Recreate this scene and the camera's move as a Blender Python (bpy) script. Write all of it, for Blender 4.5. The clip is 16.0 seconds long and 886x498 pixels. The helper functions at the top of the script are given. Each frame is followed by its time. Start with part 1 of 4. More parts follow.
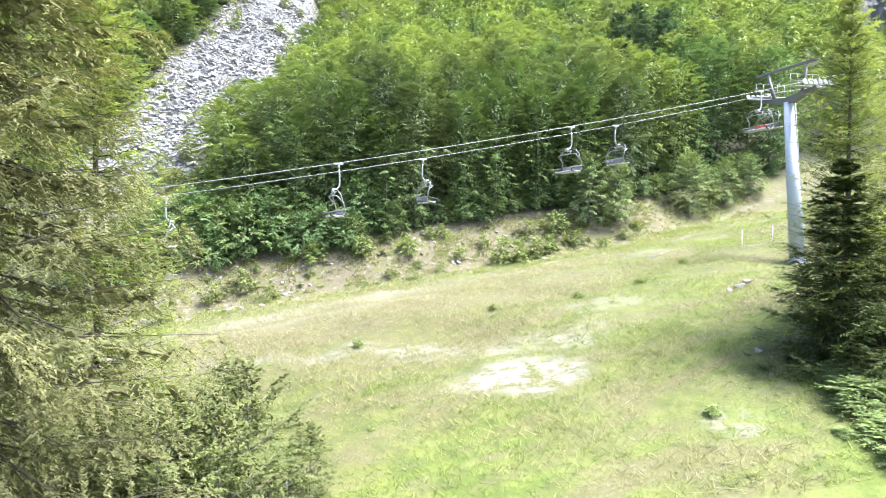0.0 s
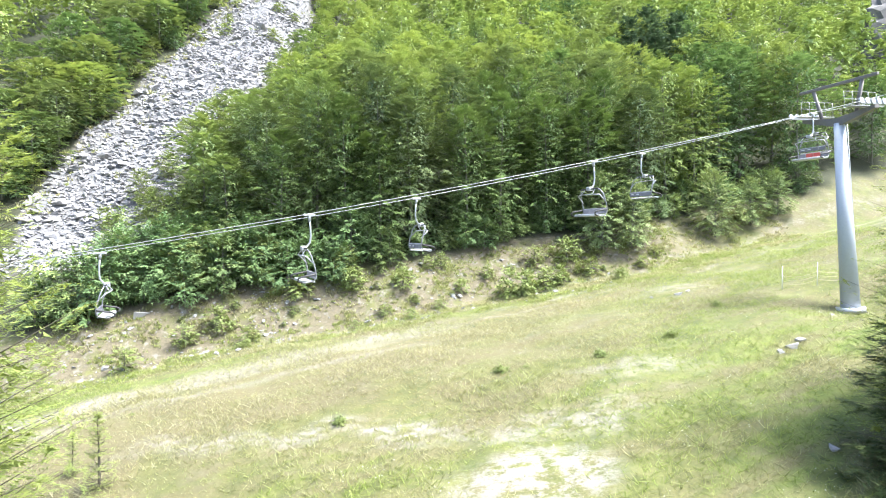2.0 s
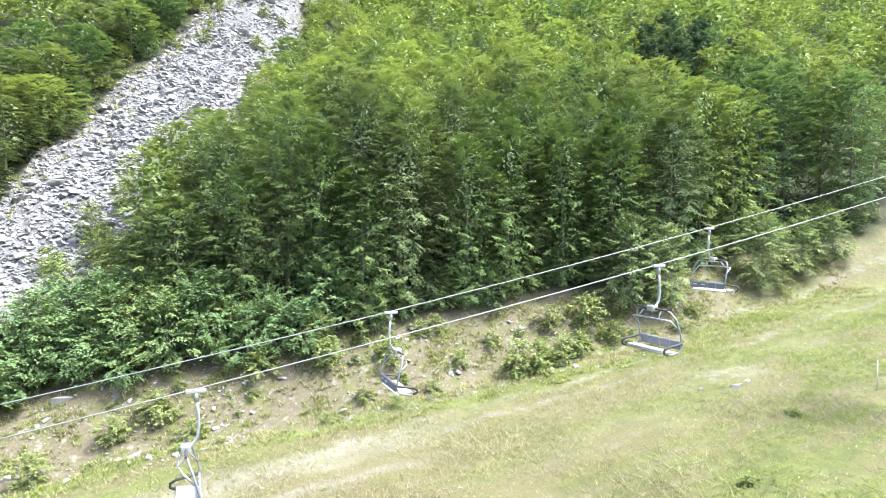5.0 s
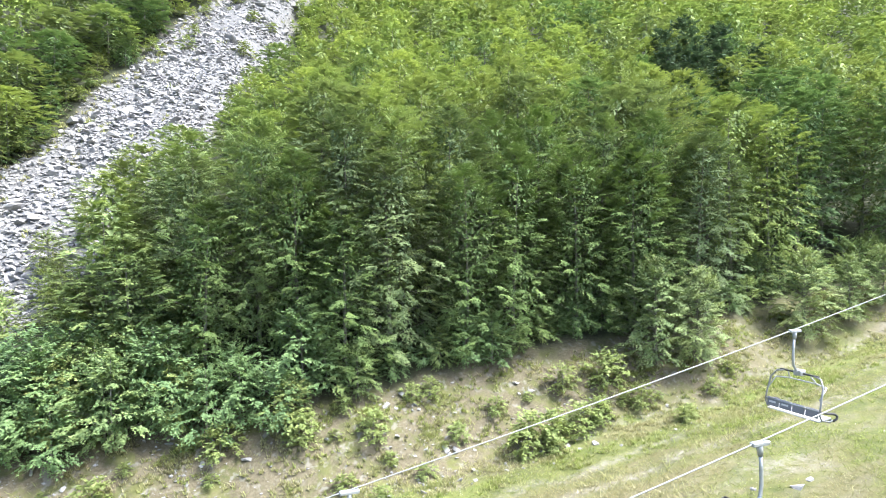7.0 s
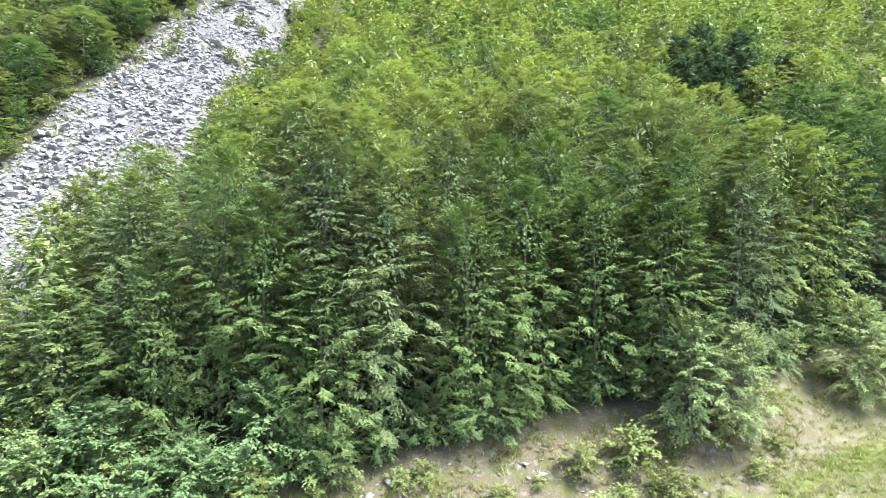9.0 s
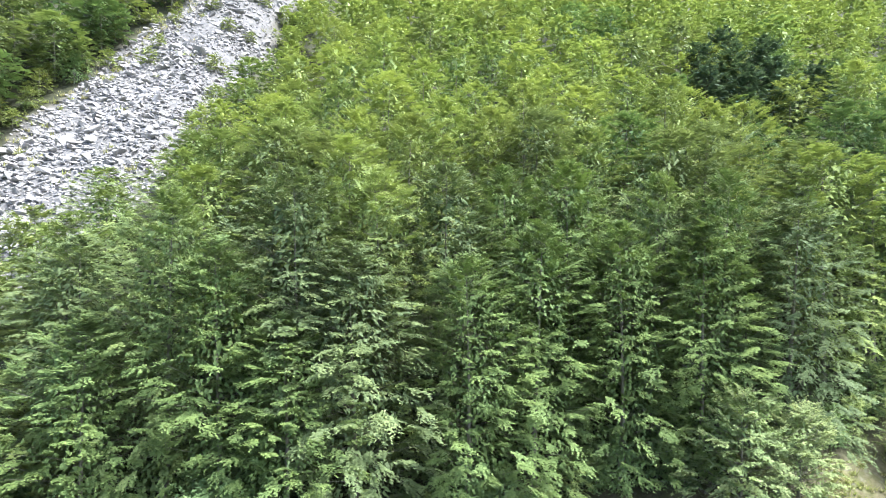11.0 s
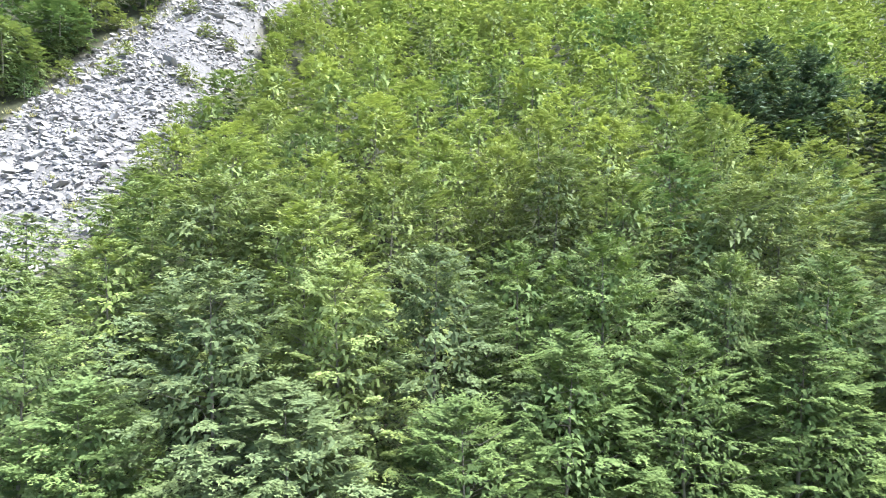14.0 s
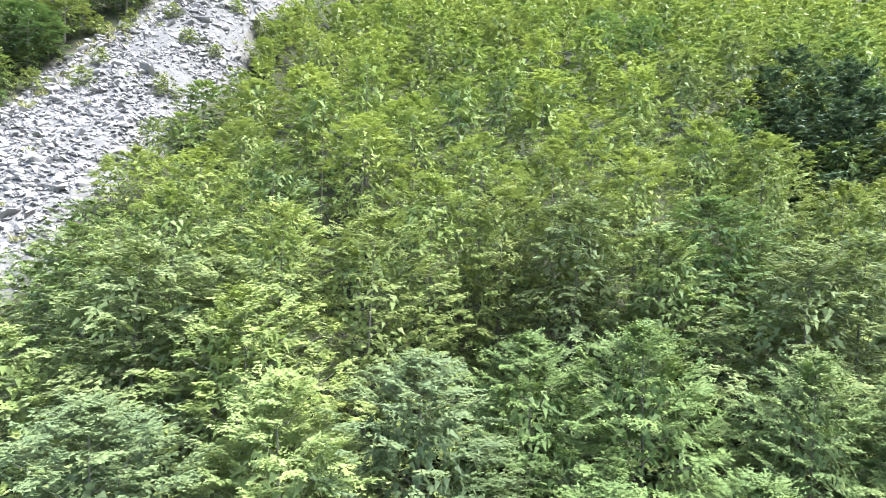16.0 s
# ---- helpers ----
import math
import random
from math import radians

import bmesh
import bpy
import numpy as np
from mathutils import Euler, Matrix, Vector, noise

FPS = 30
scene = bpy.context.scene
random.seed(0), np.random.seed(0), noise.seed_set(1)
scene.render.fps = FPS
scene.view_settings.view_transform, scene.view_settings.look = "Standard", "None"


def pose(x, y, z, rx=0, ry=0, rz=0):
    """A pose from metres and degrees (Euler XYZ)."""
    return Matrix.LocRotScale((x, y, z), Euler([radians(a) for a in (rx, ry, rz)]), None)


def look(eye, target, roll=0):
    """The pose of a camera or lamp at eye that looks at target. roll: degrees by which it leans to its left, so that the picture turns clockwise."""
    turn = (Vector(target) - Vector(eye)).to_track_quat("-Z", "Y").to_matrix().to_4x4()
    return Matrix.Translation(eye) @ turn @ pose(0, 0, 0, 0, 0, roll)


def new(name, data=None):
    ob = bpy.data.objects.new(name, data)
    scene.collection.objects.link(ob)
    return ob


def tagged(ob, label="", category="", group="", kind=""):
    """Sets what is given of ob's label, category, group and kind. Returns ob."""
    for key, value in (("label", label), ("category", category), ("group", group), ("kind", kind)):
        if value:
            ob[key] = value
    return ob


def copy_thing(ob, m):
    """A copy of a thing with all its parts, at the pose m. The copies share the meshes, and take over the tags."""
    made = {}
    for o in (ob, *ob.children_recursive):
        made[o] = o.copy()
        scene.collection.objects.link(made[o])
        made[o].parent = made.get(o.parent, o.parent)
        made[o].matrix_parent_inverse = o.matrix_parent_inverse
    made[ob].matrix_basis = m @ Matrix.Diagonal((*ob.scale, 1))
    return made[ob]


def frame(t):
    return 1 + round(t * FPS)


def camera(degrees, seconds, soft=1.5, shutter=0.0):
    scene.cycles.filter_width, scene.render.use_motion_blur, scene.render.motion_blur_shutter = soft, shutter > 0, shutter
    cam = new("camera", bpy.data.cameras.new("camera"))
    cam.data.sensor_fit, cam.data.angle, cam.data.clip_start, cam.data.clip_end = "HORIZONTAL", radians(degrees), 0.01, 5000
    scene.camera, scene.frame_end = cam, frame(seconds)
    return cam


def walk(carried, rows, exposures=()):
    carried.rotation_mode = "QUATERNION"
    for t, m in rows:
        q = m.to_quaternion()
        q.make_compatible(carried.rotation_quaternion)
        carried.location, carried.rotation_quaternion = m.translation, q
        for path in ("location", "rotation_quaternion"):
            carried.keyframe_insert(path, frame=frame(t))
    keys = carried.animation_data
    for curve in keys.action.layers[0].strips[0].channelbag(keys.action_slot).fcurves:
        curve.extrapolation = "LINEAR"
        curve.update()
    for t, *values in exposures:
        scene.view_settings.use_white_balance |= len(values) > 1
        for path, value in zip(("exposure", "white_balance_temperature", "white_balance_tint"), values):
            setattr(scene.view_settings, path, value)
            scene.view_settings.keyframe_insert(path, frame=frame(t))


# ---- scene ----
cam = camera(71.0, 16.0, 1.05)
PATH = [
    (0, (0.000, 0.000, 12.000), (0.000, 19.994, 11.477), -0.00),
    (0.5, (0.087, 1.668, 12.710), (0.058, 21.661, 12.200), -0.06),
    (1, (0.173, 3.274, 13.411), (0.112, 23.268, 12.913), -0.13),
    (1.5, (0.257, 4.902, 14.146), (0.172, 24.895, 13.653), -0.16),
    (2, (0.292, 6.558, 14.859), (0.207, 26.552, 14.367), -0.16),
    (2.5, (0.303, 8.299, 15.624), (0.225, 28.293, 15.136), -0.14),
    (3, (0.373, 10.114, 16.408), (0.283, 30.108, 15.927), -0.11),
    (3.5, (0.482, 12.016, 17.194), (0.374, 32.010, 16.721), -0.09),
    (6, (0.987, 21.579, 21.385), (0.811, 41.573, 20.937), 0.11),
    (6.5, (1.078, 23.503, 22.278), (0.885, 43.497, 21.831), 0.13),
    (7, (1.165, 25.381, 23.162), (0.958, 45.374, 22.701), 0.13),
    (7.5, (1.264, 27.235, 24.012), (1.040, 47.229, 23.549), 0.17),
    (8, (1.342, 29.111, 24.813), (1.109, 49.105, 24.362), 0.27),
    (8.5, (1.370, 30.991, 25.577), (1.131, 50.985, 25.143), 0.35),
    (9, (1.403, 32.838, 26.370), (1.155, 52.832, 25.948), 0.45),
    (11.5, (1.693, 42.157, 30.413), (1.343, 62.150, 29.996), 0.48),
    (12, (1.785, 43.980, 31.185), (1.409, 63.972, 30.767), 0.53),
    (12.5, (1.853, 45.772, 31.997), (1.454, 65.763, 31.576), 0.60),
    (13, (1.914, 47.570, 32.804), (1.499, 67.561, 32.380), 0.70),
    (13.5, (1.980, 49.379, 33.598), (1.544, 69.370, 33.177), 0.78),
    (14, (2.050, 51.251, 34.427), (1.589, 71.241, 34.012), 0.86),
    (14.5, (2.163, 53.089, 35.223), (1.668, 73.078, 34.810), 0.95),
    (15, (2.254, 54.957, 36.032), (1.722, 74.945, 35.619), 1.01),
    (15.5, (2.323, 56.754, 36.845), (1.753, 76.742, 36.430), 1.05),
    (16, (2.385, 58.510, 37.671), (1.777, 78.496, 37.241), 1.11),
]
walk(cam, [(t, look(eye, target, roll)) for t, eye, target, roll in PATH], exposures=[(0.0, 2.54, 6100, 10), (3.5, 2.5, 6100, 10), (6.0, 2.36, 6100, 10), (16.0, 2.32, 6100, 10)])

# ---- world and light ----
world = bpy.data.worlds.new("sky")
scene.world = world
world.use_nodes = True
wn = world.node_tree
sky = wn.nodes.new("ShaderNodeTexSky")
sky.sky_type, sky.sun_disc = "NISHITA", False
SUN_EL, SUN_AZ = radians(64), radians(110)
sky.sun_elevation, sky.sun_rotation = SUN_EL, SUN_AZ
sky.dust_density, sky.air_density = 4.0, 1.0
wn.links.new(sky.outputs[0], wn.nodes["Background"].inputs[0])
wn.nodes["Background"].inputs[1].default_value = 0.115
lamp = bpy.data.lights.new("sun", "SUN")
lamp.energy, lamp.angle, lamp.color = 3.05, radians(22), (1.0, 0.97, 0.89)
sun = new("sun", lamp)
sun.matrix_world = look((60 * math.sin(SUN_AZ), 60 * math.cos(SUN_AZ), 60 * math.tan(SUN_EL)), (0, 0, 0))


# ---- materials ----
def nodes_of(name, rough=0.8, metal=0.0):
    m = bpy.data.materials.new(name)
    m.use_nodes = True
    n = m.node_tree
    b = n.nodes["Principled BSDF"]
    b.inputs["Roughness"].default_value, b.inputs["Metallic"].default_value = rough, metal
    return m, n, b


def noise_tex(n, scale, detail=4.0, rough=0.6, coords="Object", stretch=None, turn=None):
    c = n.nodes.new("ShaderNodeTexCoord")
    t = n.nodes.new("ShaderNodeTexNoise")
    t.inputs["Scale"].default_value, t.inputs["Detail"].default_value, t.inputs["Roughness"].default_value = scale, detail, rough
    if stretch:
        mp = n.nodes.new("ShaderNodeMapping")
        mp.inputs["Scale"].default_value = stretch
        if turn:
            mp.vector_type, mp.inputs["Rotation"].default_value[2] = "TEXTURE", radians(turn)
        n.links.new(c.outputs[coords], mp.inputs[0])
        n.links.new(mp.outputs[0], t.inputs[0])
    else:
        n.links.new(c.outputs[coords], t.inputs[0])
    return t.outputs[0]


def ramp(n, fac, stops):
    r = n.nodes.new("ShaderNodeValToRGB")
    e = r.color_ramp.elements
    while len(e) < len(stops):
        e.new(0.5)
    for k, (p, c) in zip(e, stops):
        k.position, k.color = p, (*c, 1)
    n.links.new(fac, r.inputs[0])
    return r.outputs[0]


def mix(n, fac, a, b, how="MIX"):
    m = n.nodes.new("ShaderNodeMix")
    m.data_type, m.blend_type = "RGBA", how
    for value, s in ((fac, m.inputs[0]), (a, m.inputs[6]), (b, m.inputs[7])):
        if isinstance(value, (int, float)):
            s.default_value = value
        elif isinstance(value, tuple):
            s.default_value = (*value, 1)
        else:
            n.links.new(value, s)
    return m.outputs[2]


def bump(n, b, height, strength, distance):
    k = n.nodes.new("ShaderNodeBump")
    k.inputs["Strength"].default_value, k.inputs["Distance"].default_value = strength, distance
    n.links.new(height, k.inputs["Height"])
    n.links.new(k.outputs[0], b.inputs["Normal"])


def attribute(n, name):
    a = n.nodes.new("ShaderNodeAttribute")
    a.attribute_name = name
    return a.outputs["Fac"]


def calc(n, op, a, b):
    m = n.nodes.new("ShaderNodeMath")
    m.operation, m.use_clamp = op, True
    for value, s in ((a, m.inputs[0]), (b, m.inputs[1])):
        if isinstance(value, (int, float)):
            s.default_value = value
        else:
            n.links.new(value, s)
    return m.outputs[0]


def leaf_material(name, dark, light, tint, through_light=0.3):
    """Leaves: each leaf and each tree has its own shade; light passes through."""
    m, n, b = nodes_of(name, 0.5)
    g = n.nodes.new("ShaderNodeNewGeometry")
    o = n.nodes.new("ShaderNodeObjectInfo")
    c = ramp(n, g.outputs["Random Per Island"], [(0.0, tuple(0.65 * a + 0.35 * b for a, b in zip(dark, light))), (1.0, tuple(0.12 * a + 0.88 * b for a, b in zip(dark, light)))])
    own = calc(n, "ADD", calc(n, "MULTIPLY", o.outputs["Random"], 0.85), attribute(n, "tone"))
    c = mix(n, own, c, mix(n, 1.0, c, tuple(0.82 * v for v in tint), "MULTIPLY"))
    patch = noise_tex(n, 0.3, 2.0)
    c = mix(n, ramp(n, patch, [(0.4, (0, 0, 0)), (0.7, (0.8, 0.8, 0.8))]), c, mix(n, 1.0, c, (1.07, 1.03, 0.88), "MULTIPLY"))
    n.links.new(c, b.inputs["Base Color"])
    b.inputs["Specular IOR Level"].default_value = 0.1
    t = n.nodes.new("ShaderNodeBsdfTranslucent")
    n.links.new(mix(n, 1.0, c, (1.25, 1.25, 0.75), "MULTIPLY"), t.inputs[0])
    s = n.nodes.new("ShaderNodeMixShader")
    s.inputs[0].default_value = through_light
    n.links.new(b.outputs[0], s.inputs[1])
    n.links.new(t.outputs[0], s.inputs[2])
    n.links.new(s.outputs[0], n.nodes["Material Output"].inputs[0])
    return m


LEAF_BEECH = leaf_material("beech_leaf", (0.130, 0.189, 0.073), (0.290, 0.362, 0.140), (0.76, 0.84, 0.95), 0.25)
LEAF_YELLOW = leaf_material("fresh_beech_leaf", (0.180, 0.236, 0.079), (0.353, 0.423, 0.150), (0.86, 0.94, 1.0), 0.25)
LEAF_GREY = leaf_material("grey_green_leaf", (0.126, 0.173, 0.078), (0.261, 0.319, 0.145), (0.84, 0.9, 0.98), 0.25)
LEAF_OLIVE = leaf_material("olive_beech_leaf", (0.156, 0.202, 0.075), (0.321, 0.382, 0.144), (0.86, 0.92, 0.98), 0.25)
# front-row leaves: darker green and grey-green copies, shade put into their colour
LEAF_EDGE_SHADED = leaf_material("shaded_edge_leaf", (0.088, 0.142, 0.053), (0.195, 0.272, 0.100), (0.84, 0.9, 0.98), 0.2)
LEAF_EDGE_GREY_SHADED = leaf_material("shaded_grey_edge_leaf", (0.093, 0.137, 0.066), (0.199, 0.256, 0.121), (0.86, 0.92, 1.0), 0.2)
LEAF_DARK = leaf_material("dark_leaf", (0.087, 0.155, 0.071), (0.205, 0.296, 0.128), (0.9, 0.95, 1.0), 0.25)
LEAF_PALE = leaf_material("willow_leaf", (0.157, 0.206, 0.091), (0.280, 0.341, 0.159), (0.9, 1.0, 1.0), 0.2)
LEAF_BUSH = leaf_material("bush_leaf", (0.117, 0.163, 0.060), (0.240, 0.298, 0.114), (1.0, 0.95, 0.9), 0.28)
LEAF_YOUNG = leaf_material("young_tree_leaf", (0.084, 0.109, 0.045), (0.169, 0.200, 0.084), (1.0, 0.97, 0.9), 0.3)
LEAF_FIR = leaf_material("silver_fir_needle", (0.051, 0.088, 0.059), (0.129, 0.190, 0.123), (1.0, 1.0, 1.1), 0.15)
LEAF_SPRUCE = leaf_material("spruce_needle", (0.102, 0.110, 0.051), (0.224, 0.227, 0.115), (0.9, 0.92, 0.9), 0.28)
LEAF_SPRUCE_DARK = leaf_material("dark_spruce_needle", (0.030, 0.048, 0.018), (0.076, 0.101, 0.036), (1.0, 1.0, 0.9), 0.18)
LEAF_LARCH = leaf_material("larch_needle", (0.165, 0.208, 0.072), (0.300, 0.345, 0.124), (0.9, 0.95, 0.9), 0.4)


def bark_material(name, dark, light):
    m, n, b = nodes_of(name, 0.9)
    t = noise_tex(n, 6.0, 6.0, 0.7, stretch=(2.0, 2.0, 0.35))
    c = ramp(n, t, [(0.3, dark), (0.65, light)])
    blotch = noise_tex(n, 1.1, 3.0)
    n.links.new(mix(n, calc(n, "MULTIPLY", blotch, 0.5), c, (0.11, 0.12, 0.08)), b.inputs["Base Color"])
    bump(n, b, t, 0.6, 0.03)
    return m


BARK_BEECH = bark_material("beech_bark", (0.084, 0.077, 0.066), (0.210, 0.199, 0.175))
BARK_BROWN = bark_material("spruce_bark", (0.038, 0.029, 0.023), (0.105, 0.081, 0.063))


def ground_material():
    m, n, b = nodes_of("hillside_ground", 0.95)
    fine = noise_tex(n, 6.0, 9.0, 0.82)
    tuft = noise_tex(n, 0.9, 6.0, 0.68)
    patchy = noise_tex(n, 0.33, 5.0, 0.62)
    streak = noise_tex(n, 0.4, 7.0, 0.68, stretch=(5.0, 0.9, 1.0), turn=22.4)
    green = ramp(n, tuft, [(0.38, (0.047, 0.060, 0.012)), (0.5, (0.070, 0.080, 0.018)), (0.62, (0.097, 0.105, 0.030))])
    lush = ramp(n, tuft, [(0.38, (0.053, 0.079, 0.011)), (0.5, (0.079, 0.107, 0.017)), (0.62, (0.112, 0.137, 0.029))])
    straw = ramp(n, fine, [(0.36, (0.062, 0.051, 0.020)), (0.5, (0.088, 0.079, 0.035)), (0.64, (0.126, 0.114, 0.060))])
    bare = ramp(n, fine, [(0.36, (0.111, 0.097, 0.076)), (0.5, (0.178, 0.167, 0.147)), (0.64, (0.238, 0.231, 0.210))])
    c = mix(n, attribute(n, "lush"), green, lush)
    dry = calc(n, "MULTIPLY", ramp(n, streak, [(0.44, (0, 0, 0)), (0.6, (1, 1, 1))]), 0.75)
    c = mix(n, calc(n, "ADD", dry, calc(n, "MULTIPLY", attribute(n, "dry"), ramp(n, patchy, [(0.35, (0.3, 0.3, 0.3)), (0.6, (1, 1, 1))]))), c, straw)
    spots = calc(n, "MULTIPLY", ramp(n, noise_tex(n, 0.55, 7.0, 0.72, stretch=(0.7, 1.4, 1.0)), [(0.55, (0, 0, 0)), (0.68, (1, 1, 1))]), 0.65)
    c = mix(n, spots, c, mix(n, 0.8, bare, straw))
    worn = calc(n, "MULTIPLY", attribute(n, "bare"), ramp(n, noise_tex(n, 1.1, 6.0, 0.75, stretch=(0.8, 1.3, 1.0)), [(0.42, (0, 0, 0)), (0.56, (1, 1, 1))]))
    c = mix(n, worn, c, bare)
    gravel = ramp(n, fine, [(0.36, (0.122, 0.113, 0.086)), (0.5, (0.163, 0.152, 0.124)), (0.64, (0.208, 0.200, 0.172))])
    trodden = calc(n, "MULTIPLY", attribute(n, "track"), ramp(n, noise_tex(n, 0.7, 5.0, 0.7, stretch=(5.0, 0.9, 1.0), turn=22.4), [(0.36, (0.35, 0.35, 0.35)), (0.58, (1, 1, 1))]))
    c = mix(n, trodden, c, gravel)
    bank = ramp(n, fine, [(0.34, (0.033, 0.028, 0.015)), (0.45, (0.074, 0.063, 0.037)), (0.55, (0.107, 0.093, 0.060)), (0.66, (0.153, 0.141, 0.110))])
    bank = mix(n, calc(n, "MULTIPLY", ramp(n, noise_tex(n, 0.5, 6.0, 0.7), [(0.5, (0, 0, 0)), (0.6, (1, 1, 1))]), 0.75), bank, mix(n, 1.0, green, (1.0, 1.0, 0.9), "MULTIPLY"))
    bank = mix(n, ramp(n, noise_tex(n, 1.7, 3.0), [(0.58, (0, 0, 0)), (0.66, (0.8, 0.8, 0.8))]), bank, (0.155, 0.151, 0.130))
    c = mix(n, 0.75, c, ramp(n, noise_tex(n, 9.0, 6.0, 0.8), [(0.34, (0.66, 0.68, 0.62)), (0.5, (1, 1, 1)), (0.66, (1.3, 1.27, 1.3))]), "MULTIPLY")
    c = mix(n, attribute(n, "bank"), c, bank)
    # forest litter kept near black, painting in the shade of gaps between trees
    shaded_litter = ramp(n, fine, [(0.38, (0.009, 0.011, 0.004)), (0.5, (0.018, 0.022, 0.008)), (0.62, (0.031, 0.039, 0.011))])
    c = mix(n, attribute(n, "wood"), c, shaded_litter)
    # grit darkened in colour so the gaps between the stones look shaded
    shaded_grit = ramp(n, noise_tex(n, 1.6, 8.0, 0.75), [(0.35, (0.05, 0.05, 0.052)), (0.5, (0.105, 0.105, 0.108)), (0.7, (0.165, 0.165, 0.17))])
    c = mix(n, attribute(n, "scree"), c, shaded_grit)
    n.links.new(c, b.inputs["Base Color"])
    bump(n, b, fine, 0.4, 0.06)
    return m


GROUND = ground_material()


def grass_material():
    m, n, b = nodes_of("grass_blades", 0.75)
    g = n.nodes.new("ShaderNodeNewGeometry")
    broad = noise_tex(n, 0.4, 7.0, 0.68, stretch=(5.0, 0.9, 1.0), turn=22.4)
    a = ramp(n, g.outputs["Random Per Island"], [(0.0, (0.144, 0.197, 0.039)), (0.6, (0.225, 0.273, 0.073)), (1.0, (0.308, 0.338, 0.133))])
    d = ramp(n, g.outputs["Random Per Island"], [(0.0, (0.225, 0.211, 0.097)), (0.6, (0.314, 0.295, 0.165)), (1.0, (0.411, 0.386, 0.264))])
    a = mix(n, attribute(n, "tone"), a, d)
    c = mix(n, ramp(n, broad, [(0.46, (0, 0, 0)), (0.6, (0.85, 0.85, 0.85))]), a, d)
    n.links.new(c, b.inputs["Base Color"])
    b.inputs["Specular IOR Level"].default_value = 0.2
    t = n.nodes.new("ShaderNodeBsdfTranslucent")
    n.links.new(c, t.inputs[0])
    s = n.nodes.new("ShaderNodeMixShader")
    s.inputs[0].default_value = 0.5
    n.links.new(b.outputs[0], s.inputs[1])
    n.links.new(t.outputs[0], s.inputs[2])
    n.links.new(s.outputs[0], n.nodes["Material Output"].inputs[0])
    return m


GRASS = grass_material()


def stone_material(name, shade):
    m, n, b = nodes_of(name, 0.9)
    o = n.nodes.new("ShaderNodeObjectInfo")
    g = n.nodes.new("ShaderNodeNewGeometry")
    own = mix(n, 0.5, o.outputs["Random"], g.outputs["Random Per Island"])
    base = ramp(n, own, [(0.2, (0.235, 0.233, 0.24)), (0.5, (0.275, 0.273, 0.281)), (0.8, (0.32, 0.318, 0.327))])
    grain = noise_tex(n, 5.0, 8.0, 0.75)
    spot = noise_tex(n, 1.3, 4.0)
    base = mix(n, 1.0, base, (shade, shade, shade), "MULTIPLY")
    c = mix(n, 0.8, base, ramp(n, grain, [(0.3, (0.6, 0.6, 0.6)), (0.7, (1.15, 1.15, 1.15))]), "MULTIPLY")
    n.links.new(mix(n, calc(n, "MULTIPLY", ramp(n, spot, [(0.5, (0, 0, 0)), (0.7, (1, 1, 1))]), 0.5), c, (0.169, 0.164, 0.135)), b.inputs["Base Color"])
    bump(n, b, grain, 0.5, 0.05)
    return m


STONE = stone_material("pale_gneiss", 1.0)
ROCK = stone_material("weathered_cliff_rock", 0.42)


def metal_material(name, colour, rough, metal, worn):
    m, n, b = nodes_of(name, rough, metal)
    t = noise_tex(n, 7.0, 6.0, 0.7)
    n.links.new(mix(n, ramp(n, t, [(0.45, (0, 0, 0)), (0.75, (0.7, 0.7, 0.7))]), colour, worn), b.inputs["Base Color"])
    bump(n, b, t, 0.15, 0.01)
    return m


GALVANISED = metal_material("galvanised_steel", (0.350, 0.364, 0.385), 0.5, 0.55, (0.252, 0.266, 0.280))
TOWER_PAINT = metal_material("grey_blue_tower_paint", (0.350, 0.385, 0.441), 0.55, 0.1, (0.294, 0.329, 0.378))
BEAM_GREY = metal_material("weathered_steel_beam", (0.140, 0.133, 0.133), 0.7, 0.3, (0.196, 0.182, 0.175))
ROPE_STEEL = metal_material("wire_rope", (0.238, 0.252, 0.259), 0.55, 0.5, (0.168, 0.175, 0.182))
STEEL_DARK = metal_material("dull_steel_tube", (0.210, 0.217, 0.231), 0.5, 0.5, (0.140, 0.140, 0.147))
RUBBER = metal_material("black_rubber", (0.025, 0.025, 0.027), 0.7, 0.0, (0.06, 0.06, 0.06))
SEAT_GREY = metal_material("pale_grey_seat_plastic", (0.420, 0.427, 0.441), 0.5, 0.0, (0.350, 0.350, 0.364))
PAD_DARK = metal_material("grey_back_pad", (0.140, 0.140, 0.158), 0.6, 0.0, (0.189, 0.189, 0.203))
PAD_RED = metal_material("red_back_pad", (0.315, 0.049, 0.042), 0.55, 0.0, (0.231, 0.042, 0.035))
LETTER = metal_material("pale_lettering", (0.490, 0.490, 0.490), 0.6, 0.0, (0.420, 0.420, 0.420))
POST_WHITE = metal_material("white_fence_post", (0.490, 0.490, 0.476), 0.6, 0.0, (0.385, 0.385, 0.364))
NET_ORANGE = metal_material("faded_fence_net", (0.420, 0.350, 0.252), 0.7, 0.0, (0.350, 0.315, 0.252))
PETAL = metal_material("white_petals", (0.525, 0.532, 0.504), 0.7, 0.0, (0.434, 0.448, 0.385))


# ---- mesh helpers ----
def smooth(a, b, v):
    t = np.clip((np.asarray(v, float) - a) / (b - a), 0, 1)
    return t * t * (3 - 2 * t)


def mesh_of(name, verts, faces, material):
    me = bpy.data.meshes.new(name)
    me.from_pydata(verts, [], faces)
    me.materials.append(material)
    me.update()
    return me


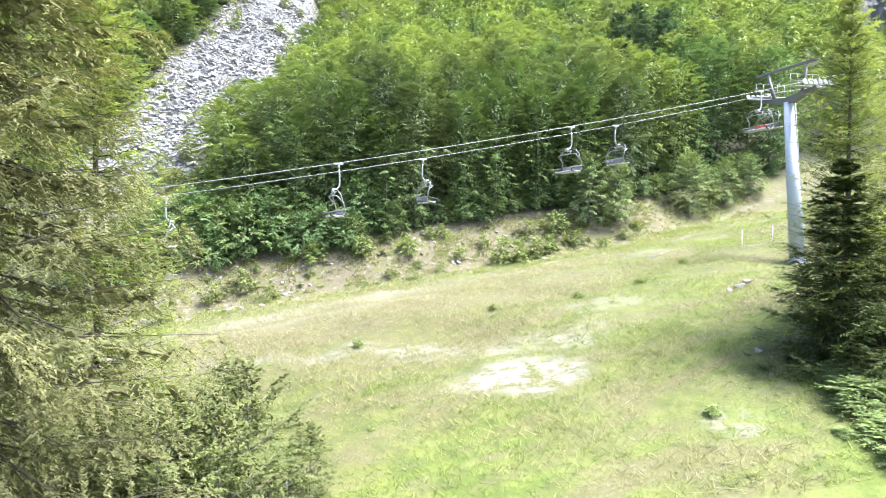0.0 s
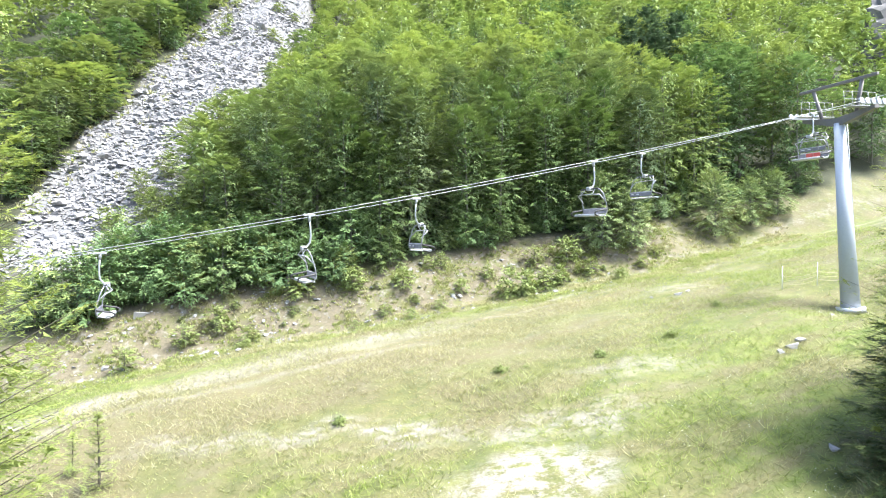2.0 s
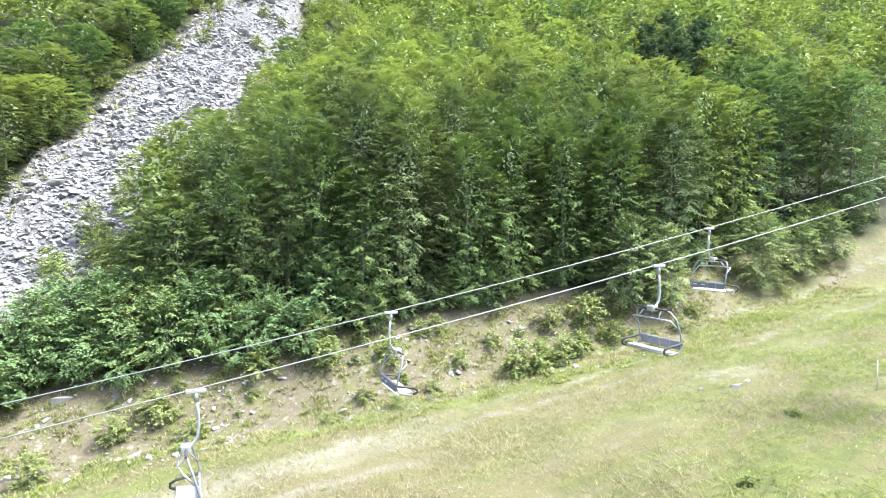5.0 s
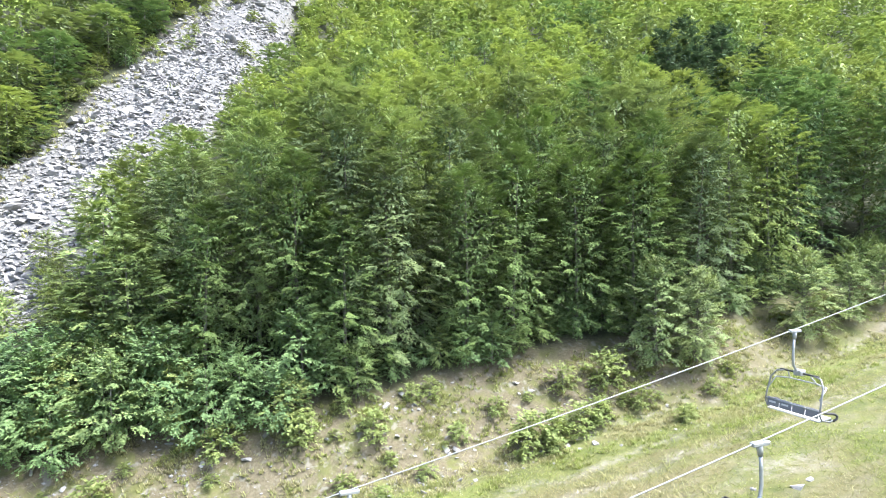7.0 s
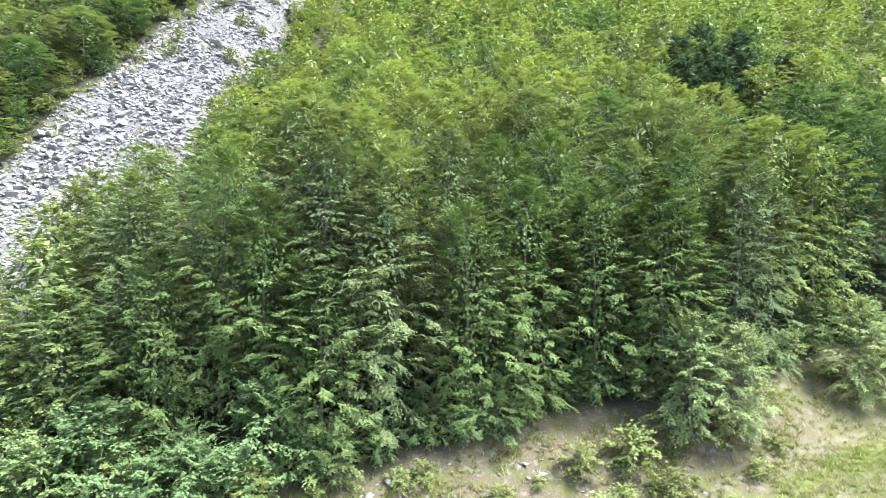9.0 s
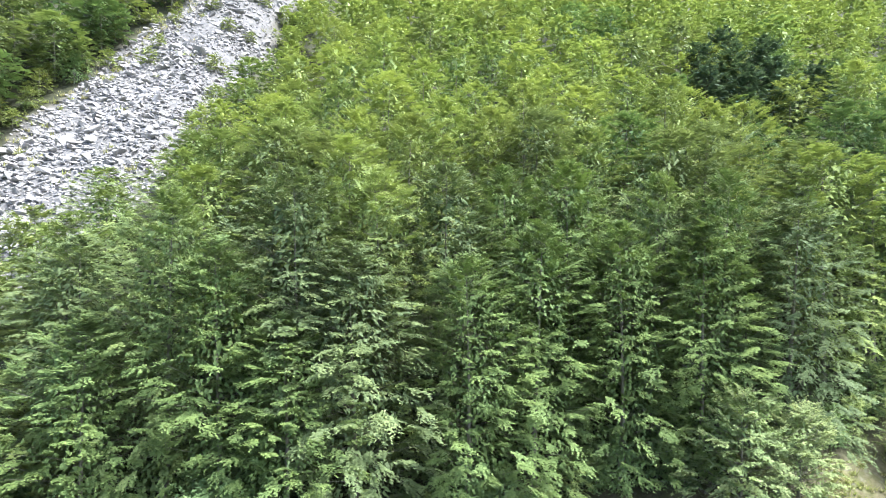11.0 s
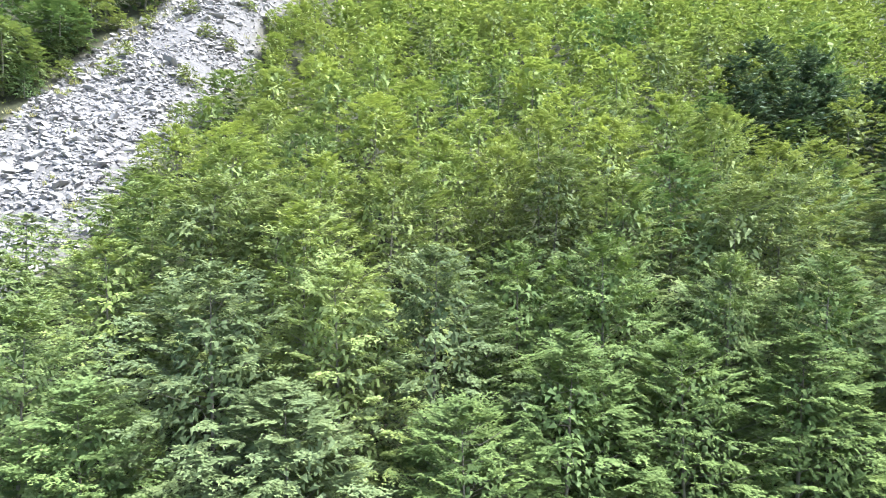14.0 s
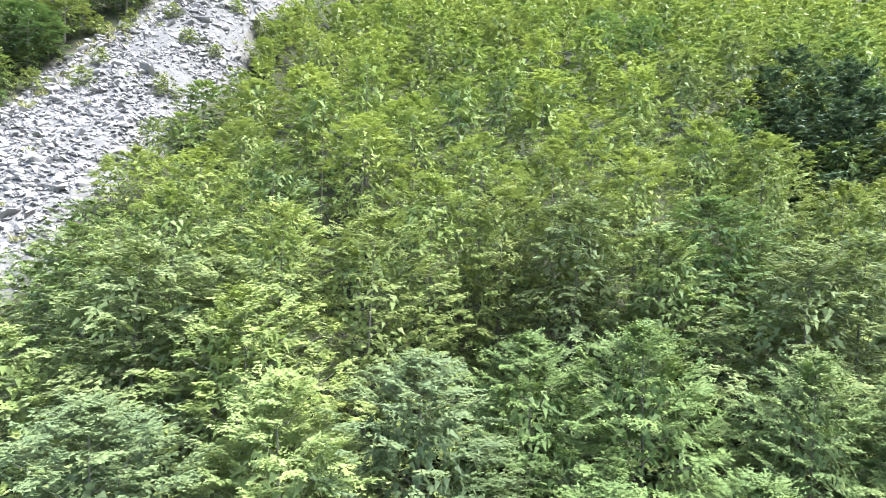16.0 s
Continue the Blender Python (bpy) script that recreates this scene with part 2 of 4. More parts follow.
def part(name, data, material, parent, label=""):
    """Links a bmesh or mesh as one object under a thing or a part."""
    if isinstance(data, bmesh.types.BMesh):
        me = bpy.data.meshes.new(name)
        data.to_mesh(me)
        data.free()
        me.materials.append(material)
        data = me
    ob = new(name, data)
    ob.parent = parent
    return tagged(ob, label)


def box(bm, size, m, bevel=0.0):
    made = bmesh.ops.create_cube(bm, size=1.0, matrix=m @ Matrix.Diagonal((*size, 1)))
    if bevel:
        edges = list({e for v in made["verts"] for e in v.link_edges})
        bmesh.ops.bevel(bm, geom=edges, offset=bevel, segments=1, affect="EDGES")
    return bm


def tube(bm, points, radii, sides=8, closed=False):
    """A round tube through points; radii: one number or one for each point."""
    pts = [Vector(p) for p in points]
    if isinstance(radii, (int, float)):
        radii = [radii] * len(pts)
    radii = [float(r) for r in radii]
    rings, side = [], None
    for i, p in enumerate(pts):
        a = pts[(i - 1) % len(pts)] if closed or i else p
        b = pts[(i + 1) % len(pts)] if closed or i < len(pts) - 1 else p
        d = (b - a).normalized()
        if side is None:
            side = d.orthogonal().normalized()
        side = (side - d * side.dot(d)).normalized()
        up = d.cross(side)
        rings.append([bm.verts.new(p + radii[i] * (math.cos(t) * side + math.sin(t) * up)) for t in (2 * math.pi * k / sides for k in range(sides))])
    for i in range(len(rings) if closed else len(rings) - 1):
        a, b = rings[i], rings[(i + 1) % len(rings)]
        for k in range(sides):
            f = bm.faces.new((a[k], a[(k + 1) % sides], b[(k + 1) % sides], b[k]))
            f.smooth = True
    if not closed:
        bm.faces.new(rings[0][::-1])
        bm.faces.new(rings[-1])
    return bm


# ---- ground ----
def edge_y(x):
    """The foot of the wooded slope."""
    x = np.clip(x, -75, 90)
    return 70 + np.where(x < 0, 0.27, 0.34) * x + 0.8 * np.sin(0.23 * x)


def scree_west(y):
    return np.interp(y, [70, 84, 95, 103, 112, 121, 130, 143, 154, 185, 260], [-46, -53.5, -55, -55, -53, -52.5, -51, -49.5, -48, -46, -42])


def scree_east(y):
    return np.interp(y, [70, 85, 92, 98, 105, 130, 150, 170, 260], [-38, -36.5, -36.5, -33.5, -31.3, -31.3, -31, -32, -31])


def scree_x(y):
    """The middle of the scree chute at a distance up the slope."""
    return 0.5 * (scree_west(y) + scree_east(y))


def scree_half(y):
    return 0.5 * (scree_east(y) - scree_west(y))


def scree_mask(x, y):
    half = scree_half(y)
    wave = 0.6 * np.sin(0.31 * y) + 0.5 * np.sin(0.77 * y + 1)
    return smooth(half + 0.7, half - 0.7, np.abs(x - scree_x(y) - wave)) * smooth(72, 78, y)


def ground_z(x, y):
    x, y = np.asarray(x, float), np.asarray(y, float)
    foot = edge_y(x)
    low = np.minimum(y, foot)
    xc = np.clip(x, -60, 60)
    rise = np.where(low < 44, -0.23 * (44 - np.maximum(low, -10)) - 0.08 * np.maximum(-10 - low, 0) * (low > -300), 0.07 * np.minimum(low - 44, 30))
    z = 6.3 + rise + 0.11 * xc + np.where(xc > 0, 0.0009, 0.0012) * xc * np.abs(xc) + 0.1 * np.clip(x - xc, -300, 300)
    d = y - foot
    z = z + 4.0 * smooth(-6.0, 1.0, d)
    up = np.clip(d, 0, 400)
    west = smooth(-22, -40, x)
    mid = 0.6 * np.minimum(up, 25) + 0.5 * np.maximum(up - 25, 0)
    talus = 0.45 * np.minimum(up, 25) + 0.8 * np.maximum(up - 25, 0)
    z = z + mid * (1 - west) + talus * west
    z = z - 1.25 * np.exp(-((x - 28.6) / 3.6) ** 2 - ((y - 48.6) / 3.6) ** 2)
    z = z + 0.1 * np.sin(0.9 * x + 0.4 * y) * np.sin(0.7 * y - 0.3 * x) + 0.16 * np.sin(0.31 * x - 1.3) * np.sin(0.37 * y)
    return z + smooth(0, 8, d) * (0.5 * np.sin(0.45 * x + 1) * np.sin(0.38 * y) + 0.9 * np.sin(0.13 * x) * np.sin(0.11 * y + 2))


def axis(lo, hi, step, far, grow=1.22):
    mid = np.arange(lo, hi + step / 2, step)
    out, s, v = [], step, hi
    while v < far:
        s *= grow
        v += s
        out.append(v - hi)
    out = np.array(out)
    return np.r_[lo - out[::-1], mid, hi + out]


def build_ground():
    gx, gy = axis(-62, 62, 0.62, 3200), axis(14, 108, 0.62, 3200)
    X, Y = np.meshgrid(gx, gy)
    Z = ground_z(X, Y)
    nx, ny = len(gx), len(gy)
    idx = np.arange(nx * ny).reshape(ny, nx)
    faces = np.stack([idx[:-1, :-1], idx[:-1, 1:], idx[1:, 1:], idx[1:, :-1]], -1).reshape(-1, 4)
    me = mesh_of("ground", np.stack([X, Y, Z], -1).reshape(-1, 3).tolist(), faces.tolist(), GROUND)
    x, y = X.ravel(), Y.ravel()
    d = y - edge_y(x)
    rocky = scree_mask(x, y)
    across = -0.375 * x + 0.927 * y
    wob = 1.3 * np.sin(0.5 * x) * np.sin(0.4 * y + 1) + 0.8 * np.sin(1.3 * x + 0.7 * y)
    patch = smooth(1.1, 0.6, np.hypot((x - 4.2 - 0.4 * wob) / 4.2, (y - 33.3) / 2.3))
    patch = np.maximum(patch, 0.8 * smooth(1.1, 0.5, np.hypot((x - 12.5 - wob) / 3.0, (y - 26.5) / 1.3)))
    patch = np.maximum(patch, 0.7 * smooth(1.1, 0.4, np.hypot((x - 5.5) / 6.0, (y - 37.2 - 0.5 * wob) / 1.6)))
    tracks = [smooth(0.55, 0.15, np.abs(across - c - 0.25 * wob)) * s * smooth(-4, 10, x) for c, s in ((50.6, 0.2), (49.0, 0.24), (46.2, 0.18), (44.6, 0.2), (41.5, 0.16))]
    path = 0.3 * smooth(1.7, 0.4, np.abs(across - 53.6 - 0.3 * wob)) * smooth(2, -10, x)
    track = smooth(2.6, 0.9, np.abs(across - 53.2 - 0.3 * wob)) * smooth(6, -9, x) + 0.7 * smooth(0.8, 0.2, np.abs(across - 49.4 - 0.2 * wob)) * smooth(3, -6, x)
    path = np.maximum(path, 0.8 * smooth(0.5, 0.15, np.abs(across - 59.2 - 0.15 * wob)) * smooth(-3, 4, x))
    path = np.maximum(path, 0.75 * smooth(1.2, 0.3, np.abs(y - 39.2 + 0.28 * np.maximum(x + 6, 0) - 0.5 * wob)) * smooth(-20, -13, x) * smooth(3, 0, x))
    path = np.maximum(path, 0.6 * smooth(1.2, 0.4, np.hypot((x - 11.5) / 4.5, (y - 41.8 - 0.5 * wob) / 1.3)))
    path = np.maximum(path, 0.6 * smooth(1.2, 0.4, np.hypot((x - 20.0 - wob) / 3.0, (y - 60.5) / 1.2)))
    ruts = np.maximum(smooth(0.5, 0.15, np.abs(across - 55.2 - 0.12 * wob)), smooth(0.5, 0.15, np.abs(across - 52.8 - 0.12 * wob))) * smooth(-6, 6, x) * 0.75
    masks = {
        "scree": rocky,
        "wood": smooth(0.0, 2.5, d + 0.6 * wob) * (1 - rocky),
        "bank": smooth(-8.2, -6.2, d - 2.4 * smooth(4, 14, x) + 0.7 * wob) * (1 - 0.55 * smooth(18, 34, x)),
        "track": np.clip(track, 0, 1),
        "bare": np.maximum.reduce([patch, path, ruts, *tracks]),
        "dry": 0.9 * smooth(13.0, 4.0, np.abs(across - 46 - 1.5 * wob)) * (0.3 + 0.7 * smooth(9, -7, x + wob)) * smooth(26, 12, x),
        "lush": np.maximum.reduce([smooth(10, 18, x + wob) * smooth(52, 40, y), smooth(31, 25, y + wob), smooth(2.4, 0.8, np.abs(d + 6.6 + 0.3 * wob)) * smooth(2, 8, x), smooth(2.2, 0.8, np.abs(across - 57.4 + 0.4 * wob)) * smooth(6, 2, x)]) * 0.9,
    }
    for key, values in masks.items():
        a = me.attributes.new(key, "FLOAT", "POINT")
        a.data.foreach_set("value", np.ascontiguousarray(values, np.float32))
    me.polygons.foreach_set("use_smooth", np.ones(len(me.polygons), bool))
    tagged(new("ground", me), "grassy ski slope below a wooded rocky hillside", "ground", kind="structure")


build_ground()


# ---- trees ----
def leaf_shapes(centre, along, normal, length, width, pointed):
    """Leaves: a pointed triangle each, or a four-cornered blade where they are seen from near."""
    side = np.cross(normal, along)
    side /= np.linalg.norm(side, axis=1)[:, None] + 1e-9
    l, w = length[:, None] / 2, width[:, None] / 2
    if pointed:
        return np.stack([centre - along * l + side * w, centre - along * l - side * w, centre + along * l], 1).reshape(-1, 3)
    lift = normal * w * 0.5
    return np.stack([centre - along * l, centre + side * w + lift, centre + along * l, centre - side * w + lift], 1).reshape(-1, 3)


def quick_mesh(name, verts, corners, material, tone=None):
    """A mesh of loose faces with the same number of corners each."""
    verts = np.ascontiguousarray(verts, np.float32)
    n = len(verts) // corners
    me = bpy.data.meshes.new(name)
    me.vertices.add(len(verts))
    me.vertices.foreach_set("co", verts.ravel())
    me.loops.add(len(verts))
    me.loops.foreach_set("vertex_index", np.arange(len(verts), dtype=np.int32))
    me.polygons.add(n)
    me.polygons.foreach_set("loop_start", np.arange(0, len(verts), corners, dtype=np.int32))
    if tone is not None:
        a = me.attributes.new("tone", "FLOAT", "POINT")
        a.data.foreach_set("value", np.ascontiguousarray(tone, np.float32))
    me.materials.append(material)
    me.update(calc_edges=True)
    me.validate()
    return me


def unit(v):
    return v / (np.linalg.norm(v, axis=-1)[..., None] + 1e-9)


UP = np.array([0, 0, 1.0])


def broadleaf(seed, height, radius, clumps, twigs, leaves, size, low=0.08, pointed=True, wide=0.62, round_top=0.58, limbs=1.0, fan=0.85, rough=0.3, fill=0, out_turn=1.0, fill_size=0.1, droop=0, shoulder=0.3, spray=0.0, crowd=1.0, lift=68, up_turn=0.6):
    """The wood (bmesh) and leaf corners of a domed tree whose leaves hang in fan-shaped layered sprays."""
    rng = np.random.default_rng(seed)
    bm = bmesh.new()
    steps = 9
    bend = rng.normal(0, 0.02 * height, 2)
    trunk = [(bend[0] * (t ** 2) + 0.05 * math.sin(5 * t + seed), bend[1] * (t ** 2), t * height * 0.95 - 0.4 * (t == 0)) for t in np.linspace(0, 1, steps)]
    r0 = 0.009 * height + 0.02
    tube(bm, trunk, [r0 * (1.25 if i == 0 else 1) * (1 - i / (steps - 1)) + 0.012 for i in range(steps)], 7)
    tr = np.array(trunk)
    lobes = rng.uniform(0, 6.28, 4)
    out, tones = [], []
    for k in range(clumps):
        rel = ((k + rng.uniform(0, 1)) / clumps) ** crowd
        az = 2.4 * k + rng.normal(0, 0.3)
        full = 0.8 + 0.2 * math.sin(math.pi / 2 * rel / shoulder) if rel < shoulder else (1 - ((rel - shoulder) / (1 - shoulder)) ** 2) ** round_top
        swell = 1 + 0.13 * math.sin(2 * az + lobes[0]) + 0.1 * math.sin(3 * az + lobes[1] + 4 * rel) + 0.1 * math.sin(9 * rel + lobes[2] + az)
        far = radius * full * swell * (rng.uniform(0.82, 1.1) if rng.uniform() < 0.8 else rng.uniform(0.4, 0.8))
        z = height * (low + (1 - low) * rel)
        mid = np.array([np.interp(z, tr[:, 2], tr[:, i]) for i in range(2)])
        flat_out = np.array([math.cos(az), math.sin(az), 0.0])
        tip = np.array([mid[0], mid[1], z]) + far * flat_out
        el = radians(-18 + lift * rel ** 1.5 + droop + rng.normal(0, 11))
        veer = az + rng.normal(0, 0.38)
        sd = np.array([math.cos(veer), math.sin(veer), 0.0]) * math.cos(el) + UP * math.sin(el)
        tang = unit(np.cross(sd, UP) + rng.normal(0, 0.12, 3))
        nrm = unit(np.cross(tang, sd))
        nrm = nrm * (1 if nrm[2] > 0 else -1)
        sl = (spray or 0.28 * radius + 0.5) * rng.uniform(0.7, 1.35)
        p0 = tip - sd * sl
        if rng.uniform() < limbs:
            fork = max(0.3, z - 0.4 * far - 0.3)
            f = np.array([np.interp(fork, tr[:, 2], tr[:, i]) for i in range(3)])
            tube(bm, [f.tolist(), (0.5 * (f + p0) - 0.06 * far * UP).tolist(), tip.tolist()], [0.01 + 0.004 * far, 0.014, 0.004], 3)
        n = twigs
        u = rng.uniform(0.0, 0.75, n) * sl
        th = np.linspace(-1, 1, n)[rng.permutation(n)] * fan * rng.uniform(0.8, 1.15, n)
        td = unit(sd * np.cos(th)[:, None] + tang * np.sin(th)[:, None] + nrm * rng.normal(0, 0.06, n)[:, None])
        tl = sl * (1.05 - 0.45 * np.abs(th) / fan) * rng.uniform(0.6, 1.1, n) * (1.1 - 0.55 * u / sl)
        q = (np.arange(leaves) + 0.6) / leaves
        c = (p0 + sd * u[:, None])[:, None] + td[:, None] * (tl[:, None] * q)[..., None]
        c = c - 0.34 * UP * (tl[:, None] * q ** 2)[..., None] * (1 - 0.8 * rel)
        c = c + rng.normal(0, 0.012 + 0.1 * size, c.shape)
        tilt = unit(rng.normal(0, rough, c.shape) + 0.8 * nrm + (0.25 + up_turn * rel) * UP + (out_turn * (0.1 + 0.3 * q))[None, :, None] * flat_out)
        swing = np.where(np.arange(leaves) % 2, 1.0, -1.0)[None, :, None]
        al = unit(td[:, None] + 0.7 * swing * np.cross(td, nrm)[:, None] - 0.15 * UP + rng.normal(0, 0.3, c.shape))
        al = unit(al - tilt * (al * tilt).sum(-1)[..., None])
        m = c.reshape(-1, 3)
        ln = size * rng.uniform(0.6, 1.3, len(m))
        out.append(leaf_shapes(m, al.reshape(-1, 3), tilt.reshape(-1, 3), ln, ln * wide, pointed))
        tones.append(np.full(len(out[-1]), rng.uniform(-0.25, 0.4)))
    if pointed and fill:
        # an inner shell of leaves that closes the crown
        rel = rng.uniform(0.02, 0.9, fill)
        az = rng.uniform(0, 6.28, fill)
        flat = np.stack([np.cos(az), np.sin(az), 0 * az], 1)
        r = radius * np.where(rel < shoulder, 0.9, (1 - (np.maximum(rel - shoulder, 0) / (1 - shoulder)) ** 2) ** round_top) * rng.uniform(0.3, 0.58, fill)
        c = r[:, None] * flat + UP * (height * (low + (1 - low) * rel) - 0.35)[:, None]
        al = unit(flat * 0.5 - UP * 0.5 + rng.normal(0, 0.4, (fill, 3)))
        tilt = unit(rng.normal(0, 0.35, (fill, 3)) + flat + UP * (0.3 + 0.9 * rel)[:, None])
        ln = (fill_size * radius + 0.05) * rng.uniform(0.7, 1.3, fill)
        out.append(leaf_shapes(c, al, unit(tilt - al * (al * tilt).sum(-1)[:, None]), ln, ln * 0.6, True))
        # inner leaves all take the darker tint: crown shade put into their colour
        tones.append(np.full(len(out[-1]), 0.5))
    return bm, np.concatenate(out), 3 if pointed else 4, np.concatenate(tones)


def conifer(seed, height, radius, whorls, per, twigs, leaves, size, bare=0.06, hang=0.5, slope=-8, shape=0.9, thin=0.24, pointed=True, fine=(0, 1e9), inner=0):
    """The wood and needle sprays of a spruce, fir or larch."""
    rng = np.random.default_rng(seed)
    bm = bmesh.new()
    tube(bm, [(0.03 * math.sin(4 * t), 0.03 * math.cos(3 * t), t * height - 0.4 * (t == 0)) for t in np.linspace(0, 1, 8)], [(0.010 * height + 0.03) * (1 - t) + 0.01 for t in np.linspace(0, 1, 8)], 8)
    out = []
    for w in range(whorls):
        t = bare + (0.985 - bare) * (w + rng.uniform(0, 0.8)) / whorls
        rel = (t - bare) / (1 - bare)
        for k in range(per):
            az = 2 * math.pi * (k + rng.uniform(-0.3, 0.3)) / per + 1.9 * w
            length = radius * (0.06 + (1 - rel) ** shape) * rng.uniform(0.65, 1.15)
            el = radians(slope + 45 * rel ** 2 + rng.normal(0, 6))
            s = np.linspace(0, 1, 6)
            z = math.sin(el) * s - 0.28 * (1 - rel) * np.sin(s * 2.2) + 0.22 * (1 - rel) * s ** 3
            line = np.stack([np.cos(az) * math.cos(el) * s, np.sin(az) * math.cos(el) * s, z], 1) * length + np.array([0, 0, t * height])
            tube(bm, line[[0, 2, 5]].tolist(), [0.012 + 0.007 * length, 0.018, 0.005], 3)
            n = max(5, int(twigs * (0.3 + 0.7 * length / radius)))
            u = np.sort(rng.uniform(0.12, 1.0, n))
            p = np.stack([np.interp(u, s, line[:, i]) for i in range(3)], 1)
            d = unit(np.stack([np.interp(np.minimum(u + 0.05, 1), s, line[:, i]) - np.interp(u - 0.08, s, line[:, i]) for i in range(3)], 1))
            hand = np.where(np.arange(n) % 2, 1.0, -1.0)[:, None]
            flank = unit(np.cross(d, UP)) * hand
            td = unit(0.75 * d + flank * rng.uniform(0.3, 1.0, (n, 1)) + rng.normal(0, 0.14, (n, 3)) - hang * UP * rng.uniform(0.05, 1.0, (n, 1)))
            tl = (0.12 * length + 0.26 * length * (1 - u) + 0.16) * rng.uniform(0.7, 1.25, n)
            near = fine[0] < t * height < fine[1]
            count, big = (leaves, size) if near else (max(3, leaves // 3), 1.9 * size)
            q = (np.arange(count) + 0.5) / count
            c = p[:, None] + td[:, None] * (tl[:, None] * q)[..., None] + rng.normal(0, 0.03, (n, count, 3))
            c = c - 0.3 * hang * UP * (tl[:, None] * q ** 2)[..., None]
            swing = np.where(np.arange(count) % 2, 1.0, -1.0)[None, :, None]
            al = unit(td[:, None] + 0.7 * swing * unit(np.cross(td, UP))[:, None] + rng.normal(0, 0.16, c.shape))
            tilt = unit(rng.normal(0, 0.32, c.shape) + UP)
            tilt = unit(tilt - al * (al * tilt).sum(-1)[..., None])
            m = c.reshape(-1, 3)
            ln = big * rng.uniform(0.6, 1.3, len(m))
            out.append(leaf_shapes(m, al.reshape(-1, 3), tilt.reshape(-1, 3), ln, ln * thin, pointed))
            if pointed and inner:
                u = rng.uniform(0.05, 0.75, inner)
                c = np.stack([np.interp(u, s, line[:, i]) for i in range(3)], 1) - UP * 0.12
                al = unit(np.array([np.cos(az), np.sin(az), -0.4]) + rng.normal(0, 0.5, (inner, 3)))
                tilt = unit(rng.normal(0, 0.5, (inner, 3)) + UP)
                ln = (0.07 * length + 0.1) * rng.uniform(0.7, 1.3, inner)
                out.append(leaf_shapes(c, al, unit(tilt - al * (al * tilt).sum(-1)[:, None]), ln, ln * 0.4, True))
    return bm, np.concatenate(out), 3 if pointed else 4


PLANTS = []


def plant(name, made, bark, leaf, label, category, group=""):
    """A tree or bush at the origin: trunk and crown under an Empty."""
    bm, corners, n, *tone = made
    root = new(name)
    PLANTS.append(root)
    part("trunk", bm, bark, root)
    part("crown", quick_mesh("crown", corners, n, leaf, *tone), leaf, root)
    return tagged(root, label, category, group)


used = set()


def stand(root, x, y, turn=0.0, scale=1.0, tall=1.0, sink=0.05, slant=0.0):
    """Sets a thing on the ground; the first time the thing itself, later a copy."""
    m = pose(x, y, float(ground_z(x, y)) - sink, slant, 0, turn)
    ob = root if root.name not in used else copy_thing(root, m)
    used.add(root.name)
    used.add(ob.name)
    ob.matrix_basis = m @ Matrix.Diagonal((scale, scale, scale * tall, 1))
    return ob


def scatter(x0, x1, y0, y1, gap, keep, seed, taken):
    """Spots at least gap apart, in an even but irregular spread."""
    rng = random.Random(seed)
    spots, cells = [], {}
    for a, b in taken:
        cells.setdefault((int(a // gap), int(b // gap)), []).append((a, b))
    for i in range(int(7 * (x1 - x0) * (y1 - y0) / gap ** 2)):
        x, y = rng.uniform(x0, x1), rng.uniform(y0, y1)
        cx, cy = int(x // gap), int(y // gap)
        near = (p for i in (-1, 0, 1) for j in (-1, 0, 1) for p in cells.get((cx + i, cy + j), ()))
        if keep(x, y) and all((x - a) ** 2 + (y - b) ** 2 > gap * gap for a, b in near):
            taken.append((x, y))
            cells.setdefault((cx, cy), []).append((x, y))
            spots.append((x, y))
    return spots


def scree_gap(x, y):
    """Metres from the edge of the scree: more than 0 on its east side, less on its west."""
    half = float(scree_half(y))
    off = x - float(scree_x(y))
    return 0.0 if abs(off) < half else off - half if off > 0 else off + half


def tree_height(x, y, h):
    """Trees next to the open scree are low."""
    g = scree_gap(x, y)
    if -60 < x < -27 and y < 90:
        h = min(h, 5.0)
    return min(h, 5.0 + 0.9 * g) if g > 0 else min(h, 7.5 - 0.5 * g)


def wooded(x, y):
    g = scree_gap(x, y)
    return y > float(edge_y(x)) + 2.2 and (g > 0.3 or g < -1.0)


SLOPE = "trees of the wooded slope"
SHADES = {"G": (LEAF_BEECH, "tall beech with layered mid-green leaves on the wooded slope"), "Y": (LEAF_YELLOW, "beech with fresh yellow-green leaves on the wooded slope"),
          "S": (LEAF_GREY, "grey-green broadleaf tree with airy sprays of leaves"), "O": (LEAF_OLIVE, "olive-green beech with dense brownish sprays of leaves"),
          "D": (LEAF_DARK, "deep green broadleaf tree of the wooded slope")}
# the front row takes the darkened leaves, and beech green for fresh yellow-green
EDGE_SHADES = {"G": (LEAF_EDGE_SHADED, "broadleaf tree with layered deep green sprays, darkened for shade, at the wood's edge"), "Y": (LEAF_BEECH, SHADES["G"][1]),
               "S": (LEAF_EDGE_GREY_SHADED, "grey-green tree with drooping sprays, darkened for shade, at the wood's edge"), "O": (LEAF_EDGE_SHADED, "broadleaf tree with layered deep green sprays, darkened for shade, at the wood's edge")}
